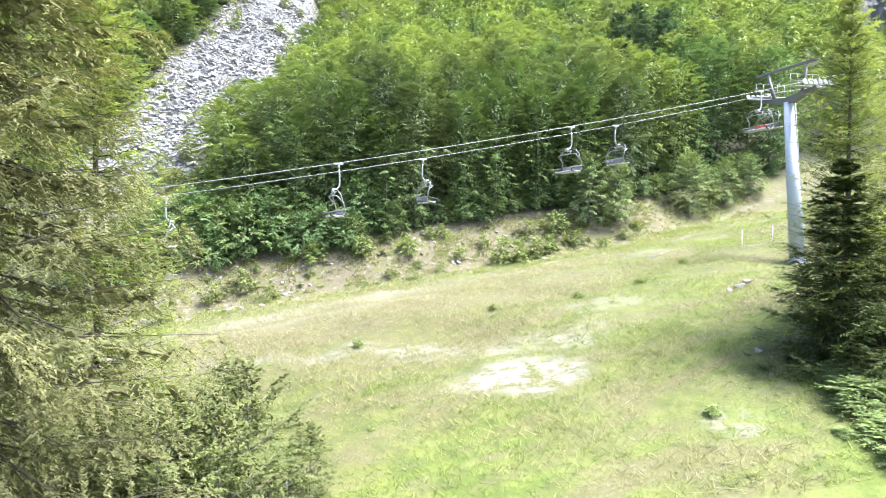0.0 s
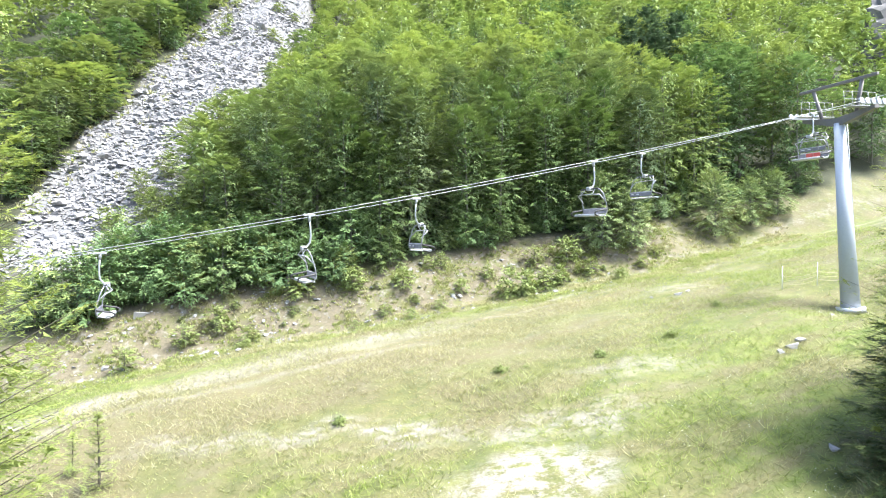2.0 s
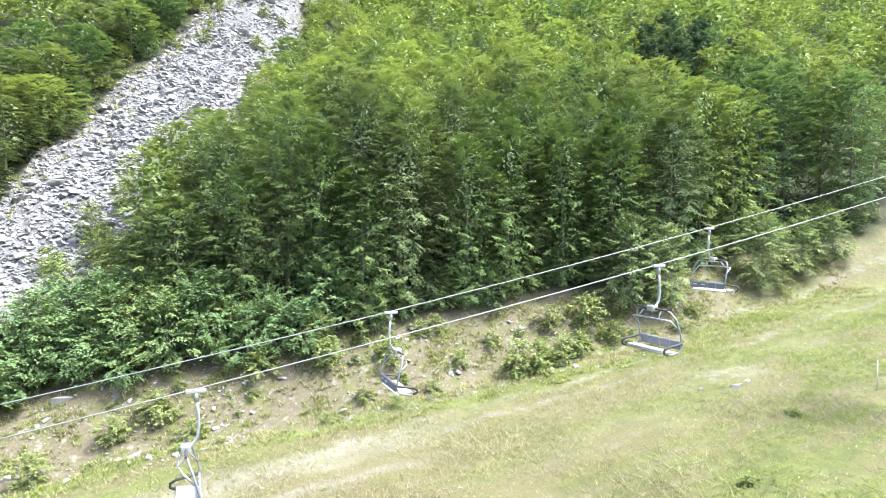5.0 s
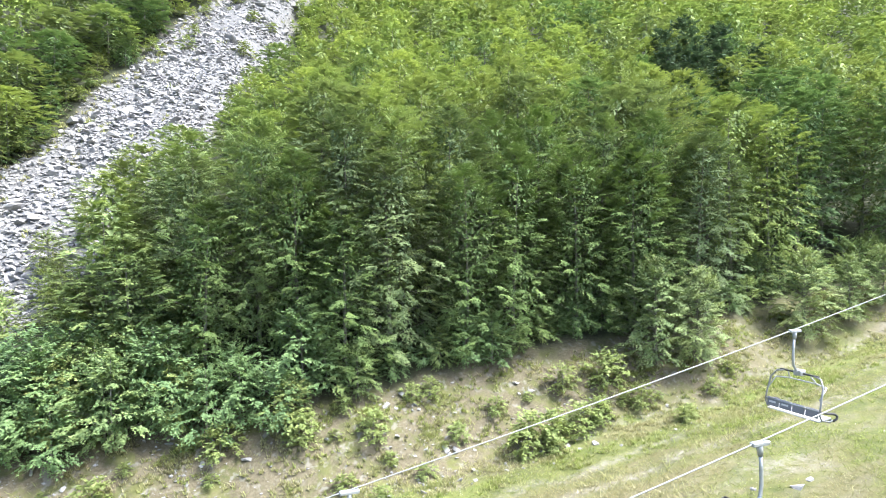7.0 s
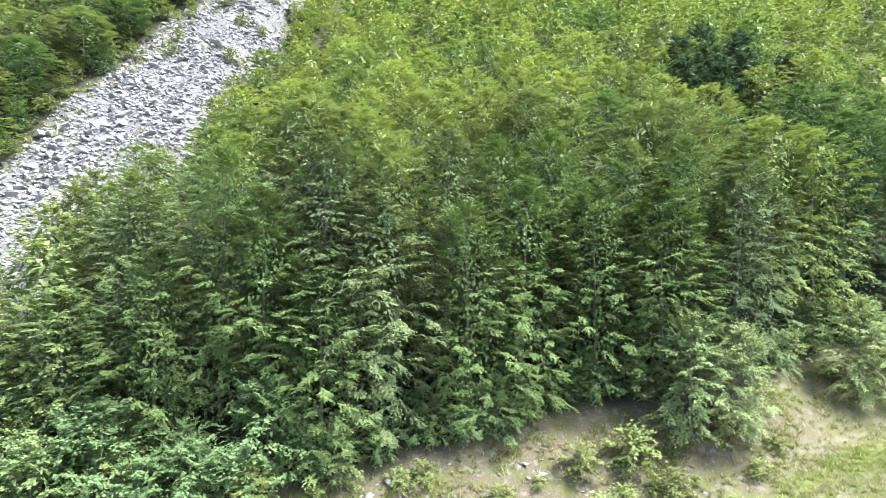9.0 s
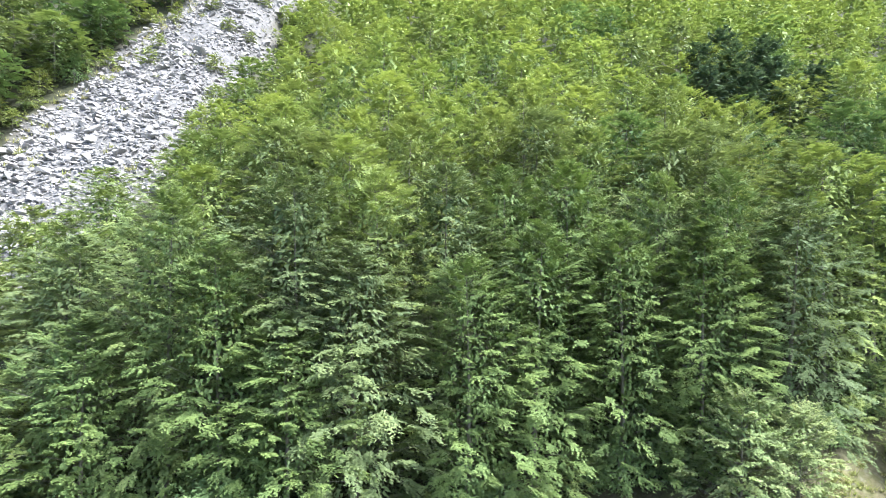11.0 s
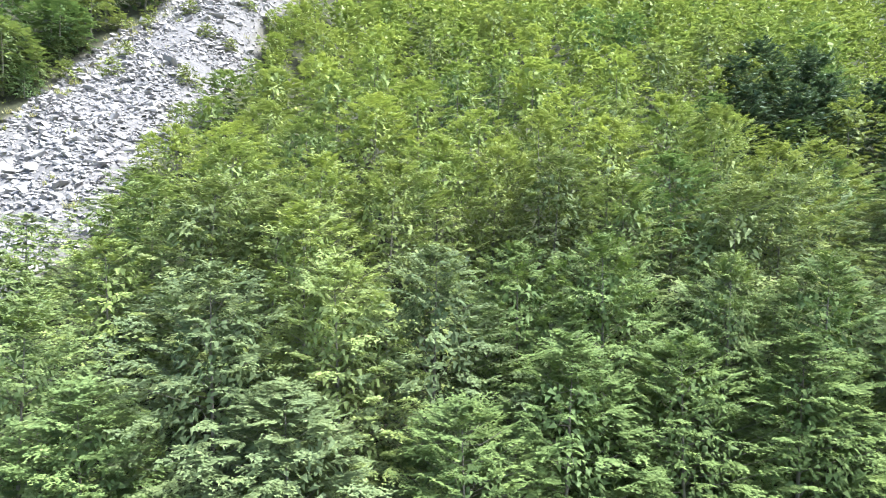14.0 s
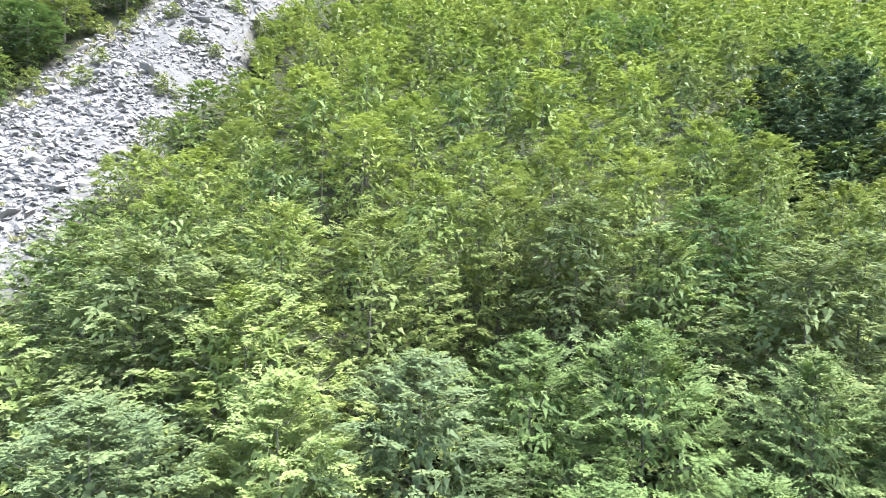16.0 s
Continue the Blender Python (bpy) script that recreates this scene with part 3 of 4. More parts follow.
# (height, radius, clumps, twigs, leaves on a twig, leaf length, lowest leaves, inner leaves, their size)
GRADES = {"front": (17.0, 4.5, 420, 10, 11, 0.168, 0.0, 2800, 0.06), "near": (16.0, 4.2, 290, 8, 8, 0.235, 0.1, 1500, 0.075),
          "mid": (15.0, 4.1, 250, 6, 6, 0.32, 0.15, 800, 0.11), "high": (15.0, 4.2, 140, 5, 4, 0.5, 0.2, 320, 0.17)}


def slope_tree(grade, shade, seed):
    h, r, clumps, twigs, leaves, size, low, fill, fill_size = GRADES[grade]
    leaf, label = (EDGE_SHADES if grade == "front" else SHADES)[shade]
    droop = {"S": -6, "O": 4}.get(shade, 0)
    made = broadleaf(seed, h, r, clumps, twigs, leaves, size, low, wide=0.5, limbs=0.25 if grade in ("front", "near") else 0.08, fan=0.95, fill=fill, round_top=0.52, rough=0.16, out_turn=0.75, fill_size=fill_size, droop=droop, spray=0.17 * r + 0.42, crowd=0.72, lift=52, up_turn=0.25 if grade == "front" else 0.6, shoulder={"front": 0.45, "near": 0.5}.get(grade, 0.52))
    return plant({LEAF_EDGE_SHADED: "hornbeam_tree", LEAF_EDGE_GREY_SHADED: "ash_tree"}.get(leaf, "beech_tree"), made, BARK_BEECH, leaf, label, "tree", SLOPE)


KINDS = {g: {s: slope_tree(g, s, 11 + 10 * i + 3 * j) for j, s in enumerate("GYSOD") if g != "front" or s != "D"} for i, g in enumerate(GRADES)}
taken = []
rng_t = random.Random(5)


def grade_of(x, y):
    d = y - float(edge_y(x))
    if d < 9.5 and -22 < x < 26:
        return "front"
    side = abs(x - 1) - 0.72 * (y - 50)
    if d < 7 or d < 27 and side < 4:
        return "near"
    return "mid" if y < 112 and side < 6 else "high"


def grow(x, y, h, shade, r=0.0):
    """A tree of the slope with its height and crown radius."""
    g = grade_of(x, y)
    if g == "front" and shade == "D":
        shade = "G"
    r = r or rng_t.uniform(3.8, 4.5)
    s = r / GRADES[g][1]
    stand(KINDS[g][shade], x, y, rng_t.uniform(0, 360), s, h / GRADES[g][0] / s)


# trees whose tops stand out, by the colour of their leaves: place and height
GREY_TREES = [(-6.9, 74.4, 17.5), (1.1, 78.0, 18.0), (8, 90.5, 16.8), (16.7, 85.2, 17.5), (20.1, 87.1, 17.5), (-10.8, 82.6, 16.5), (-7.4, 82.4, 16.0), (26.9, 130.6, 15), (-2.4, 145.1, 15), (37.4, 141.4, 15), (22.6, 79.2, 15.5), (31.2, 92.6, 14.5), (-3.4, 72.4, 15.5), (-19.2, 74.4, 14.8)]
FRESH_TREES = [(-2.6, 76.2, 17.3), (14.5, 80.3, 17.3), (-6.1, 86.6, 16.5), (0.6, 91.6, 16.5), (-16.2, 101.5, 14), (-5.4, 105.6, 15), (-1.7, 110.1, 15), (-7.9, 123.5, 15), (9.8, 119.3, 15), (11.8, 104.6, 15), (18.7, 117.9, 15), (17.6, 99.3, 16.5),
               (12.6, 96.5, 16.5), (13.2, 148, 15), (-14.8, 125.1, 14), (-9.5, 137.5, 14), (-14.5, 80.8, 15), (-4.9, 79.8, 16.5), (-13.3, 72.4, 17.5), (27.5, 83.9, 17.3), (31.4, 84.6, 16.6), (45.2, 109.2, 16)]
OLIVE_TREES = [(9.2, 80.8, 17.8), (-2, 86.6, 16.5), (4.3, 92.6, 15.8), (8.1, 97.2, 16.0), (20.6, 97.4, 16.5), (22.6, 92.9, 16), (26.4, 95.4, 16), (7.7, 159, 15), (-19.4, 122.5, 14), (-18.4, 144.6, 14), (-15.5, 108.4, 14), (-27.2, 83.2, 12.5), (-27.4, 77.9, 13), (49.6, 105.5, 16), (44.3, 90.8, 17.5), (-30.6, 86.7, 10.5), (2.6, 73.6, 15), (11.8, 77.2, 15.5)]
GREEN_TREES = [(12.2, 88.6, 16.5), (-11.4, 87.2, 16), (-8.2, 92.6, 16), (-10.7, 115.2, 15), (1.9, 115.6, 15), (-27.8, 129.7, 10), (50.2, 153.9, 15), (-21.4, 92.8, 11.5), (-24.3, 101.7, 10), (-23.4, 84.8, 12.5), (-25.6, 73.4, 12), (18.6, 79.8, 17), (-30, 96.7, 9), (-22.5, 78.4, 13.5), (-10.2, 71.6, 15.5), (6.4, 76.0, 16), (16.6, 77.6, 15), (-16.6, 70.2, 13.5), (-22, 70.2, 11.5), (-6.4, 70.4, 13), (4.9, 80.6, 17), (-17.0, 89.5, 14)]
DEEP_TREES = [(16.3, 93.0, 15.8), (23.3, 158.5, 15), (32.5, 165.8, 15), (56.1, 148.4, 15), (35.9, 87.9, 17.2), (39.8, 90.5, 17.2), (45.9, 87.7, 17), (41, 98, 16), (36.5, 96.5, 16)]
for shade, row in (("S", GREY_TREES), ("Y", FRESH_TREES), ("O", OLIVE_TREES), ("G", GREEN_TREES), ("D", DEEP_TREES)):
    for x, y, h in row:
        taken.append((x, y))
        grow(x, y, h, shade, 4.6 if shade == "S" else 5.0 if shade == "D" else 0.0)

# the lower trees between them
spare = []
count = 0
for x, y in scatter(-34, 62, 62, 150, 5.9, wooded, 2, taken):
    h = tree_height(x, y, rng_t.uniform(9.5, 14.0))
    east = x > 30 + 0.25 * (y - 85)
    shade = rng_t.choice("DDOGS" if east else "YYYGGOOSGD")
    if count < 205 and y < 135 and abs(x - 1) < 0.72 * y + 4:
        grow(x, y, h, shade, min(3.7, 0.31 * h))
        count += 1
    else:
        spare.append((x, y))

# low trees along the upper east side of the scree
for x, y, h in ((-29.0, 160.5, 7), (-29.2, 166, 7.5), (-28.6, 171, 8), (-28.4, 154, 6.5)):
    grow(x, y, h, "Y", 2.8)

# rounded trees in a close row along the west side of the scree
WEST_ROW = [(-60.8, 124.1, 11, "S"), (-59.2, 111.6, 11, "O"), (-56.0, 105.5, 9.5, "Y"), (-57.5, 99.5, 10, "S"), (-55.5, 128.5, 10, "G"), (-57.2, 93.0, 9, "G"), (-53.0, 136, 8, "D"), (-66.5, 118, 11, "D"), (-69, 108.5, 11, "G"),
            (-63.5, 104.5, 11, "O"), (-64, 96, 10, "G"), (-58, 118.5, 10.5, "D"), (-57.5, 87.5, 7, "Y"), (-63, 131, 11, "S"), (-66, 88, 9, "G")]
for x, y, h, shade in WEST_ROW:
    taken.append((x, y))
    stand(KINDS["mid"][shade], x, y, 77 * x, 1.15, h / 15.0 / 1.15)
for k in range(36):
    y = 92 + 3.2 * k
    x = float(scree_x(y) - scree_half(y)) - rng_t.choice((1.5, 5.5, 10)) - rng_t.uniform(0, 2)
    if all((x - a) ** 2 + (y - b) ** 2 > 20 for a, b in taken):
        taken.append((x, y))
        stand(KINDS["mid" if y < 130 else "high"][rng_t.choice("GGSDDO")], x, y, rng_t.uniform(0, 360), rng_t.uniform(0.9, 1.15), rng_t.uniform(0.55, 0.72))


def far_wood():
    """The trees further up and to the sides, too many to tell apart."""
    rng = np.random.default_rng(9)
    kinds = [broadleaf(51 + i, 14.0, 4.2, 66, 4, 4, 0.78, 0.3, spray=1.2, crowd=0.75, lift=52, wide=0.5, limbs=0.0, fill=160, round_top=0.52, rough=0.2, fill_size=0.2, shoulder=0.5) for i in range(3)]
    for k in kinds:
        k[0].free()
    out, tones = [], []
    for x, y in spare + scatter(-130, 130, 50, 238, 6.4, wooded, 4, taken):
        if abs(x) > 0.74 * y + 10 and rng.uniform() < 0.9:
            continue
        v = kinds[rng.integers(3)][1]
        a, s = rng.uniform(0, 6.28), tree_height(x, y, rng.uniform(10.5, 16)) / 14.0
        r = np.array([[math.cos(a), -math.sin(a), 0], [math.sin(a), math.cos(a), 0], [0, 0, 1]])
        out.append(s * v @ r.T + np.array([x, y, float(ground_z(x, y))]))
        tones.append(np.full(len(v), rng.choice((0.0, 0.15, 0.6))))
    ob = new("distant_wood", quick_mesh("distant_wood", np.concatenate(out), 3, LEAF_YELLOW, np.concatenate(tones)))
    tagged(ob, "dense beech wood covering the upper mountainside", "wood", kind="stuff")


far_wood()

# dark firs in the hollow up the slope
fir = plant("fir_tree", conifer(61, 15.0, 5.6, 22, 7, 11, 4, 0.8, 0.04, 0.3, -4, 0.45, 0.42, inner=8), BARK_BROWN, LEAF_FIR, "dark blue-green fir among the beeches", "tree", "firs of the upper slope")
for x, y, h in ((34, 121, 13), (37.5, 117.5, 14), (39, 125, 14), (42.5, 121, 13), (36, 129, 13), (45, 128, 14), (41, 133, 14), (47.5, 134, 13), (33, 111, 10), (48.5, 122, 12)):
    stand(fir, x, y, 40 * x, h / 15.0)

# bushes along the foot of the wood
bush_kinds = [plant("bush", broadleaf(81 + i, 5.0, 2.3, 78, 8, 8, 0.165, 0.04, wide=0.7, limbs=0.3, round_top=0.5, rough=0.34, fill=260, fill_size=0.1), BARK_BEECH, (LEAF_DARK, LEAF_DARK, LEAF_BUSH, LEAF_BEECH)[i],
                    ("deep green hazel bush at the foot of the wood", "deep green hazel bush at the foot of the wood", "bright green bush on the stony bank", "mid-green bush at the edge of the wood")[i], "bush", "bushes at the foot of the wood") for i in range(4)]
low_bush = plant("bush", broadleaf(85, 2.0, 1.2, 60, 6, 6, 0.15, 0.04, wide=0.6, limbs=0.1, round_top=0.5, rough=0.45), BARK_BEECH, LEAF_BEECH, "low dark green bush in the shade of the spruces", "bush", "low bushes under the spruces")
shrub = plant("bush", broadleaf(86, 2.0, 1.1, 40, 5, 5, 0.17, 0.04, wide=0.75, limbs=0.1, round_top=0.5, rough=0.45), BARK_BEECH, LEAF_BUSH, "small bright green bush on stony ground", "bush", "small bushes on the stones")
willow = plant("willow_bush", broadleaf(88, 8.0, 2.7, 150, 10, 11, 0.17, 0.04, wide=0.5, round_top=0.5, rough=0.4, fill=500, fill_size=0.08), BARK_BEECH, LEAF_PALE, "pale silvery-green willow bush at the wood's edge", "bush", "willows")
for x, y, h in ((17.2, 73.6, 8.6), (20.6, 74.2, 7.6), (31.5, 78.6, 8.0), (36.5, 80.5, 6.0), (40.5, 82.0, 5.5)):
    stand(willow, x, y, 77 * x, h / 8.0)
rng_b = random.Random(12)
for k in range(54):
    x = -36 + 84 * k / 53 + rng_b.uniform(-0.8, 0.8)
    deep = x < -8
    y = float(edge_y(x)) + rng_b.uniform(-0.4 if deep else 0.8, 2.6)
    stand(bush_kinds[rng_b.choice((0, 0, 1, 1, 2, 3) if deep else (0, 1, 3, 3))], x, y, rng_b.uniform(0, 360), rng_b.uniform(0.75, 1.35) if deep else rng_b.uniform(0.4, 0.9))
for k in range(22):
    x = -34 + 18 * rng_b.random()
    y = float(edge_y(x)) + rng_b.uniform(1.5, 10)
    stand(bush_kinds[rng_b.choice((0, 1, 1, 2, 3))], x, y, rng_b.uniform(0, 360), rng_b.uniform(1.0, 1.45))
for x, y, s in ((-9.5, 66.2, 0.75), (-8.6, 65.4, 0.5), (-13.5, 64.8, 0.5), (-22.5, 60.5, 0.4), (-3.8, 66.0, 0.45), (-1.5, 69.0, 0.3), (-0.2, 69.6, 0.32), (6.5, 66.6, 0.6), (8.2, 67.3, 0.55), (10.3, 68.4, 0.5), (11.8, 69.4, 0.42),
                (9.6, 71.4, 0.45), (13.0, 71.8, 0.6), (-17, 60.5, 0.35), (-26, 57.0, 0.45), (4.5, 69.4, 0.3), (15.2, 70.6, 0.4), (-20.2, 62.0, 0.5), (1.8, 67.2, 0.3), (-6.0, 67.6, 0.28)):
    stand(shrub if s < 0.65 else bush_kinds[2], x, y, 100 * x, 2.5 * s if s < 0.65 else s)
# small bushes strewn over the bank, and bushes under the trees west of the scree
for k in range(34):
    x = rng_b.uniform(-30, 26)
    y = float(edge_y(x)) + rng_b.uniform(-7.5, -0.5)
    stand(shrub, x, y, rng_b.uniform(0, 360), rng_b.uniform(0.3, 0.75), 0.8)
for k in range(16):
    y = 84 + 3.4 * k
    x = float(scree_x(y) - scree_half(y)) - rng_b.uniform(0.5, 3.5)
    stand(bush_kinds[rng_b.choice((0, 1, 2, 3))], x, y, rng_b.uniform(0, 360), rng_b.uniform(0.6, 1.0))
# scattered bushes on the scree
for x, y, s in ((-36.6, 145.5, 0.5), (-45.5, 139.3, 0.5), (-44.4, 133.4, 0.6), (-49.8, 132.3, 0.6), (-33.5, 147, 0.45), (-41, 150, 0.5), (-39, 156, 0.5), (-46.5, 147, 0.4), (-54, 118, 0.5), (-35, 135, 0.6), (-37.8, 92, 0.8), (-39.5, 88, 0.9), (-36.5, 84.5, 0.9), (-42, 84, 0.6), (-33.5, 79, 1.0), (-38.5, 79.5, 0.8),
                (-48, 151, 0.5), (-50, 146, 0.6), (-52.5, 139, 0.6), (-45, 160, 0.6), (-48.5, 158, 0.7), (-34.5, 158, 0.5), (-56, 128, 0.6)):
    stand(shrub if s < 0.65 else bush_kinds[2], x, y, 100 * x, 2.5 * s if s < 0.65 else s)


# ---- conifers and young trees beside the flight path ----
spruce = plant("spruce_tree", conifer(3, 29.0, 6.6, 40, 7, 54, 36, 0.125, 0.03, 1.1, -14, 0.75, 0.27, fine=(9.5, 19), inner=60), BARK_BROWN, LEAF_SPRUCE, "big old spruce with drooping olive-green branches", "tree")
stand(spruce, -9.6, 12.6, 20)
larch = plant("larch_tree", conifer(8, 20.0, 4.3, 48, 7, 22, 13, 0.18, 0.06, 0.45, 4, 0.62, 0.24, inner=14), BARK_BROWN, LEAF_LARCH, "slender larch with feathery yellow-green needles", "tree", "larches by the slope")
stand(larch, -11.6, 20.8, 0, 1.05)
stand(larch, -12.6, 16.6, 75, 0.85)
stand(larch, 20.6, 31.6, 130, 0.9)
stand(larch, 25.2, 33.6, 210, 0.95)
dark_spruce = plant("spruce_tree", conifer(5, 13.0, 4.4, 36, 7, 26, 9, 0.34, 0.02, 0.5, -8, 0.8, 0.24, inner=6), BARK_BROWN, LEAF_SPRUCE_DARK, "dark green spruce with branches down to the grass", "tree", "dark spruces by the slope")
stand(dark_spruce, 19.3, 30.0, 0, 0.85, 0.9)
stand(dark_spruce, 23.6, 30.6, 140, 0.95, 0.8)
sapling = plant("young_tree", broadleaf(71, 9.0, 2.6, 110, 9, 12, 0.15, 0.04, wide=0.7, rough=0.5, fill=300), BARK_BEECH, LEAF_YOUNG, "young broadleaf tree beside the grassy slope", "tree", "young trees below the slope")
for x, y, s in ((-6.5, 17.9, 0.85), (-7.6, 16.4, 0.95), (-5.4, 21.4, 0.4), (-8.4, 23.5, 0.75), (-6.6, 21.0, 0.85), (-9.8, 18.0, 0.9), (-5.2, 24.0, 0.4), (-10.5, 25.0, 0.55), (-6.9, 15.4, 0.7), (-5.6, 18.6, 0.4), (-8.6, 20.4, 0.8)):
    stand(sapling, x, y, 91 * x, s)


for x, y, k in ((17.8, 27.6, 0.5), (19.6, 26.6, 0.6), (16.2, 25.6, 0.35), (18.6, 24.6, 0.55), (21.0, 25.8, 0.6), (17.2, 23.0, 0.4), (20.2, 28.8, 0.5), (15.2, 28.6, 0.25), (22.8, 27.6, 0.7), (14.6, 24.2, 0.22), (18.6, 29.4, 0.4), (17.6, 30.6, 0.3), (19.4, 24.0, 0.5), (16.6, 27.0, 0.3), (20.6, 23.2, 0.5), (15.8, 23.6, 0.25)):
    stand(low_bush, x + 1.6, y + 0.6, 60 * x, 1.9 * k, 0.4)


rng_l = random.Random(31)
for k in range(42):
    stand(low_bush, rng_l.uniform(17.0, 24), rng_l.uniform(21.5, 29.0), rng_l.uniform(0, 360), rng_l.uniform(0.65, 1.2), 0.45)
larch_sapling = plant("young_larch", conifer(18, 4.0, 0.9, 14, 5, 8, 8, 0.14, 0.08, 0.2, 12, 0.8, 0.2), BARK_BROWN, LEAF_LARCH, "thin young larch standing in the grass", "tree", "larches by the slope")
stand(larch_sapling, -16.6, 36.4, 0)
stand(larch_sapling, -19.2, 38.6, 120, 0.6)


# ---- chairlift ----
ROPE_NEAR, ROPE_FAR = Vector((-5.6, 33.4, 15.7)), Vector((-1.3, 40.6, 16.8))
STEP = Vector((13.6, 5.6, 2.95))
CROSS = Vector((-0.381, 0.925, 0.0))
ALONG = Vector((0.925, 0.381, 0.0))


def chair_frame(at, forward):
    """Local x: to the right of the seat, y: ahead, z up, origin at the rope."""
    y = Vector((forward.x, forward.y, 0)).normalized()
    x = y.cross(Vector((0, 0, 1)))
    m = Matrix.Identity(4)
    for i in range(3):
        m[i][0], m[i][1], m[i][2], m[i][3] = x[i], y[i], (0, 0, 1)[i], at[i]
    return m


def chairlift_chair(red=False):
    root = new("chairlift_chair")
    bm = tube(bmesh.new(), [(0, 0, -0.02), (0, 0, -0.16), (0.0, -0.02, -0.3)], [0.06, 0.07, 0.055], 8)
    box(bm, (0.14, 0.5, 0.1), pose(0, 0, -0.02), 0.02)
    part("grip", bm, GALVANISED, root, "cast steel rope grip")
    hanger = part("hanger", tube(bmesh.new(), [(0, -0.02, -0.25), (0, -0.05, -0.6), (0, -0.06, -0.95), (0, -0.03, -1.2), (0, 0.1, -1.38), (0, 0.26, -1.44)], 0.042, 8), GALVANISED, root, "curved galvanised hanger arm")
    part("damper", box(bmesh.new(), (0.3, 0.26, 0.2), pose(0, 0.25, -1.45), 0.03), GALVANISED, hanger)
    part("top_bar", tube(bmesh.new(), [(-0.72, 0.24, -1.46), (0.72, 0.24, -1.46)], 0.035, 8), RUBBER, root, "dark top bar")
    for s in (-1, 1):
        part("side_frame", tube(bmesh.new(), [(0.5 * s, 0.24, -1.46), (0.82 * s, 0.2, -1.52), (0.98 * s, 0.1, -1.75), (1.02 * s, -0.06, -2.3), (1.02 * s, -0.1, -2.62), (1.02 * s, 0.0, -2.8), (1.02 * s, 0.35, -2.88), (1.02 * s, 0.52, -2.84)], 0.03, 8), STEEL_DARK, root)
        part("armrest", tube(bmesh.new(), [(1.05 * s, -0.08, -2.52), (1.06 * s, 0.25, -2.58), (1.06 * s, 0.52, -2.62), (1.06 * s, 0.66, -2.7), (1.05 * s, 0.66, -2.8), (1.04 * s, 0.5, -2.86)], 0.04, 8), RUBBER, root, "black rubber armrest loop")
        part("strut", tube(bmesh.new(), [(0.42 * s, 0.24, -1.5), (0.5 * s, 0.42, -1.75)], 0.022, 6), GALVANISED, root)
    bm = bmesh.new()
    tube(bm, [(-0.98, -0.06, -2.15), (-0.95, 0.3, -1.78), (-0.5, 0.42, -1.75), (0.5, 0.42, -1.75), (0.95, 0.3, -1.78), (0.98, -0.06, -2.15)], 0.024, 8)
    part("safety_bar", bm, GALVANISED, root, "raised tubular safety bar")
    seat = part("seat", box(bmesh.new(), (1.98, 0.58, 0.05), pose(0, 0.22, -2.82, 7), 0.02), SEAT_GREY, root, "grey plastic bench seat")
    part("front_rail", tube(bmesh.new(), [(-1.02, 0.5, -2.85), (1.02, 0.5, -2.85)], 0.03, 8), GALVANISED, root)
    part("back_rail", tube(bmesh.new(), [(-1.02, -0.08, -2.5), (1.02, -0.08, -2.5)], 0.026, 8), GALVANISED, root)
    for k in range(4):
        pad = part("back_pad", box(bmesh.new(), (0.46, 0.06, 0.3), pose(-0.735 + 0.49 * k, -0.08, -2.6, -8), 0.02), PAD_RED if red and k in (1, 2) else PAD_DARK, root)
        if k in (0, 1) and not red:
            part("lettering", box(bmesh.new(), (0.26, 0.006, 0.06), pose(-0.735 + 0.49 * k, -0.117, -2.6, -8)), LETTER, pad, "pale unreadable lettering on the pad")
    return tagged(root, "empty four-seat chairlift chair of grey steel tube hanging from the rope", "chairlift chair", "chairs of the lift")


def on_rope(start, slope, t):
    """A place on a sagging rope, t chair spacings uphill of its first chair."""
    return Vector((start.x + STEP.x * t, start.y + STEP.y * t, start.z + slope * t + 0.18 * t * t))


NEAR, FAR = (ROPE_NEAR, 2.73), (ROPE_FAR, 2.85)
chair = chairlift_chair()
first = True
for line, t, way in ((NEAR, 0, -ALONG), (NEAR, 1, -ALONG), (FAR, -1.04, ALONG), (FAR, 0, ALONG), (FAR, 1.04, ALONG), (FAR, 2.1, ALONG)):
    m = chair_frame(on_rope(*line, t), way)
    if first:
        chair.matrix_basis = m
        first = False
    else:
        copy_thing(chair, m)
red_chair = chairlift_chair(True)
tagged(red_chair, "empty four-seat chairlift chair with red back pads beside the tower")
red_chair.matrix_basis = chair_frame(on_rope(*NEAR, 2.1), -ALONG)


def rope(line, last):
    """The rope up to the tower, and on beyond it."""
    pts = [on_rope(*line, -4.5 + (last + 4.5) * k / 40) + Vector((0, 0, 0.03)) for k in range(41)]
    end = pts[-1]
    pts += [end + STEP * (0.35 * k) + Vector((0, 0, 0.05 * k * (k - 8) * 0.1)) for k in range(1, 11)]
    ob = new("haul_rope")
    part("strand", tube(bmesh.new(), pts, 0.018, 6), ROPE_STEEL, ob)
    tagged(ob, "steel haul rope of the chairlift", "rope", "haul ropes")


rope(NEAR, 2.55)
rope(FAR, 2.09)


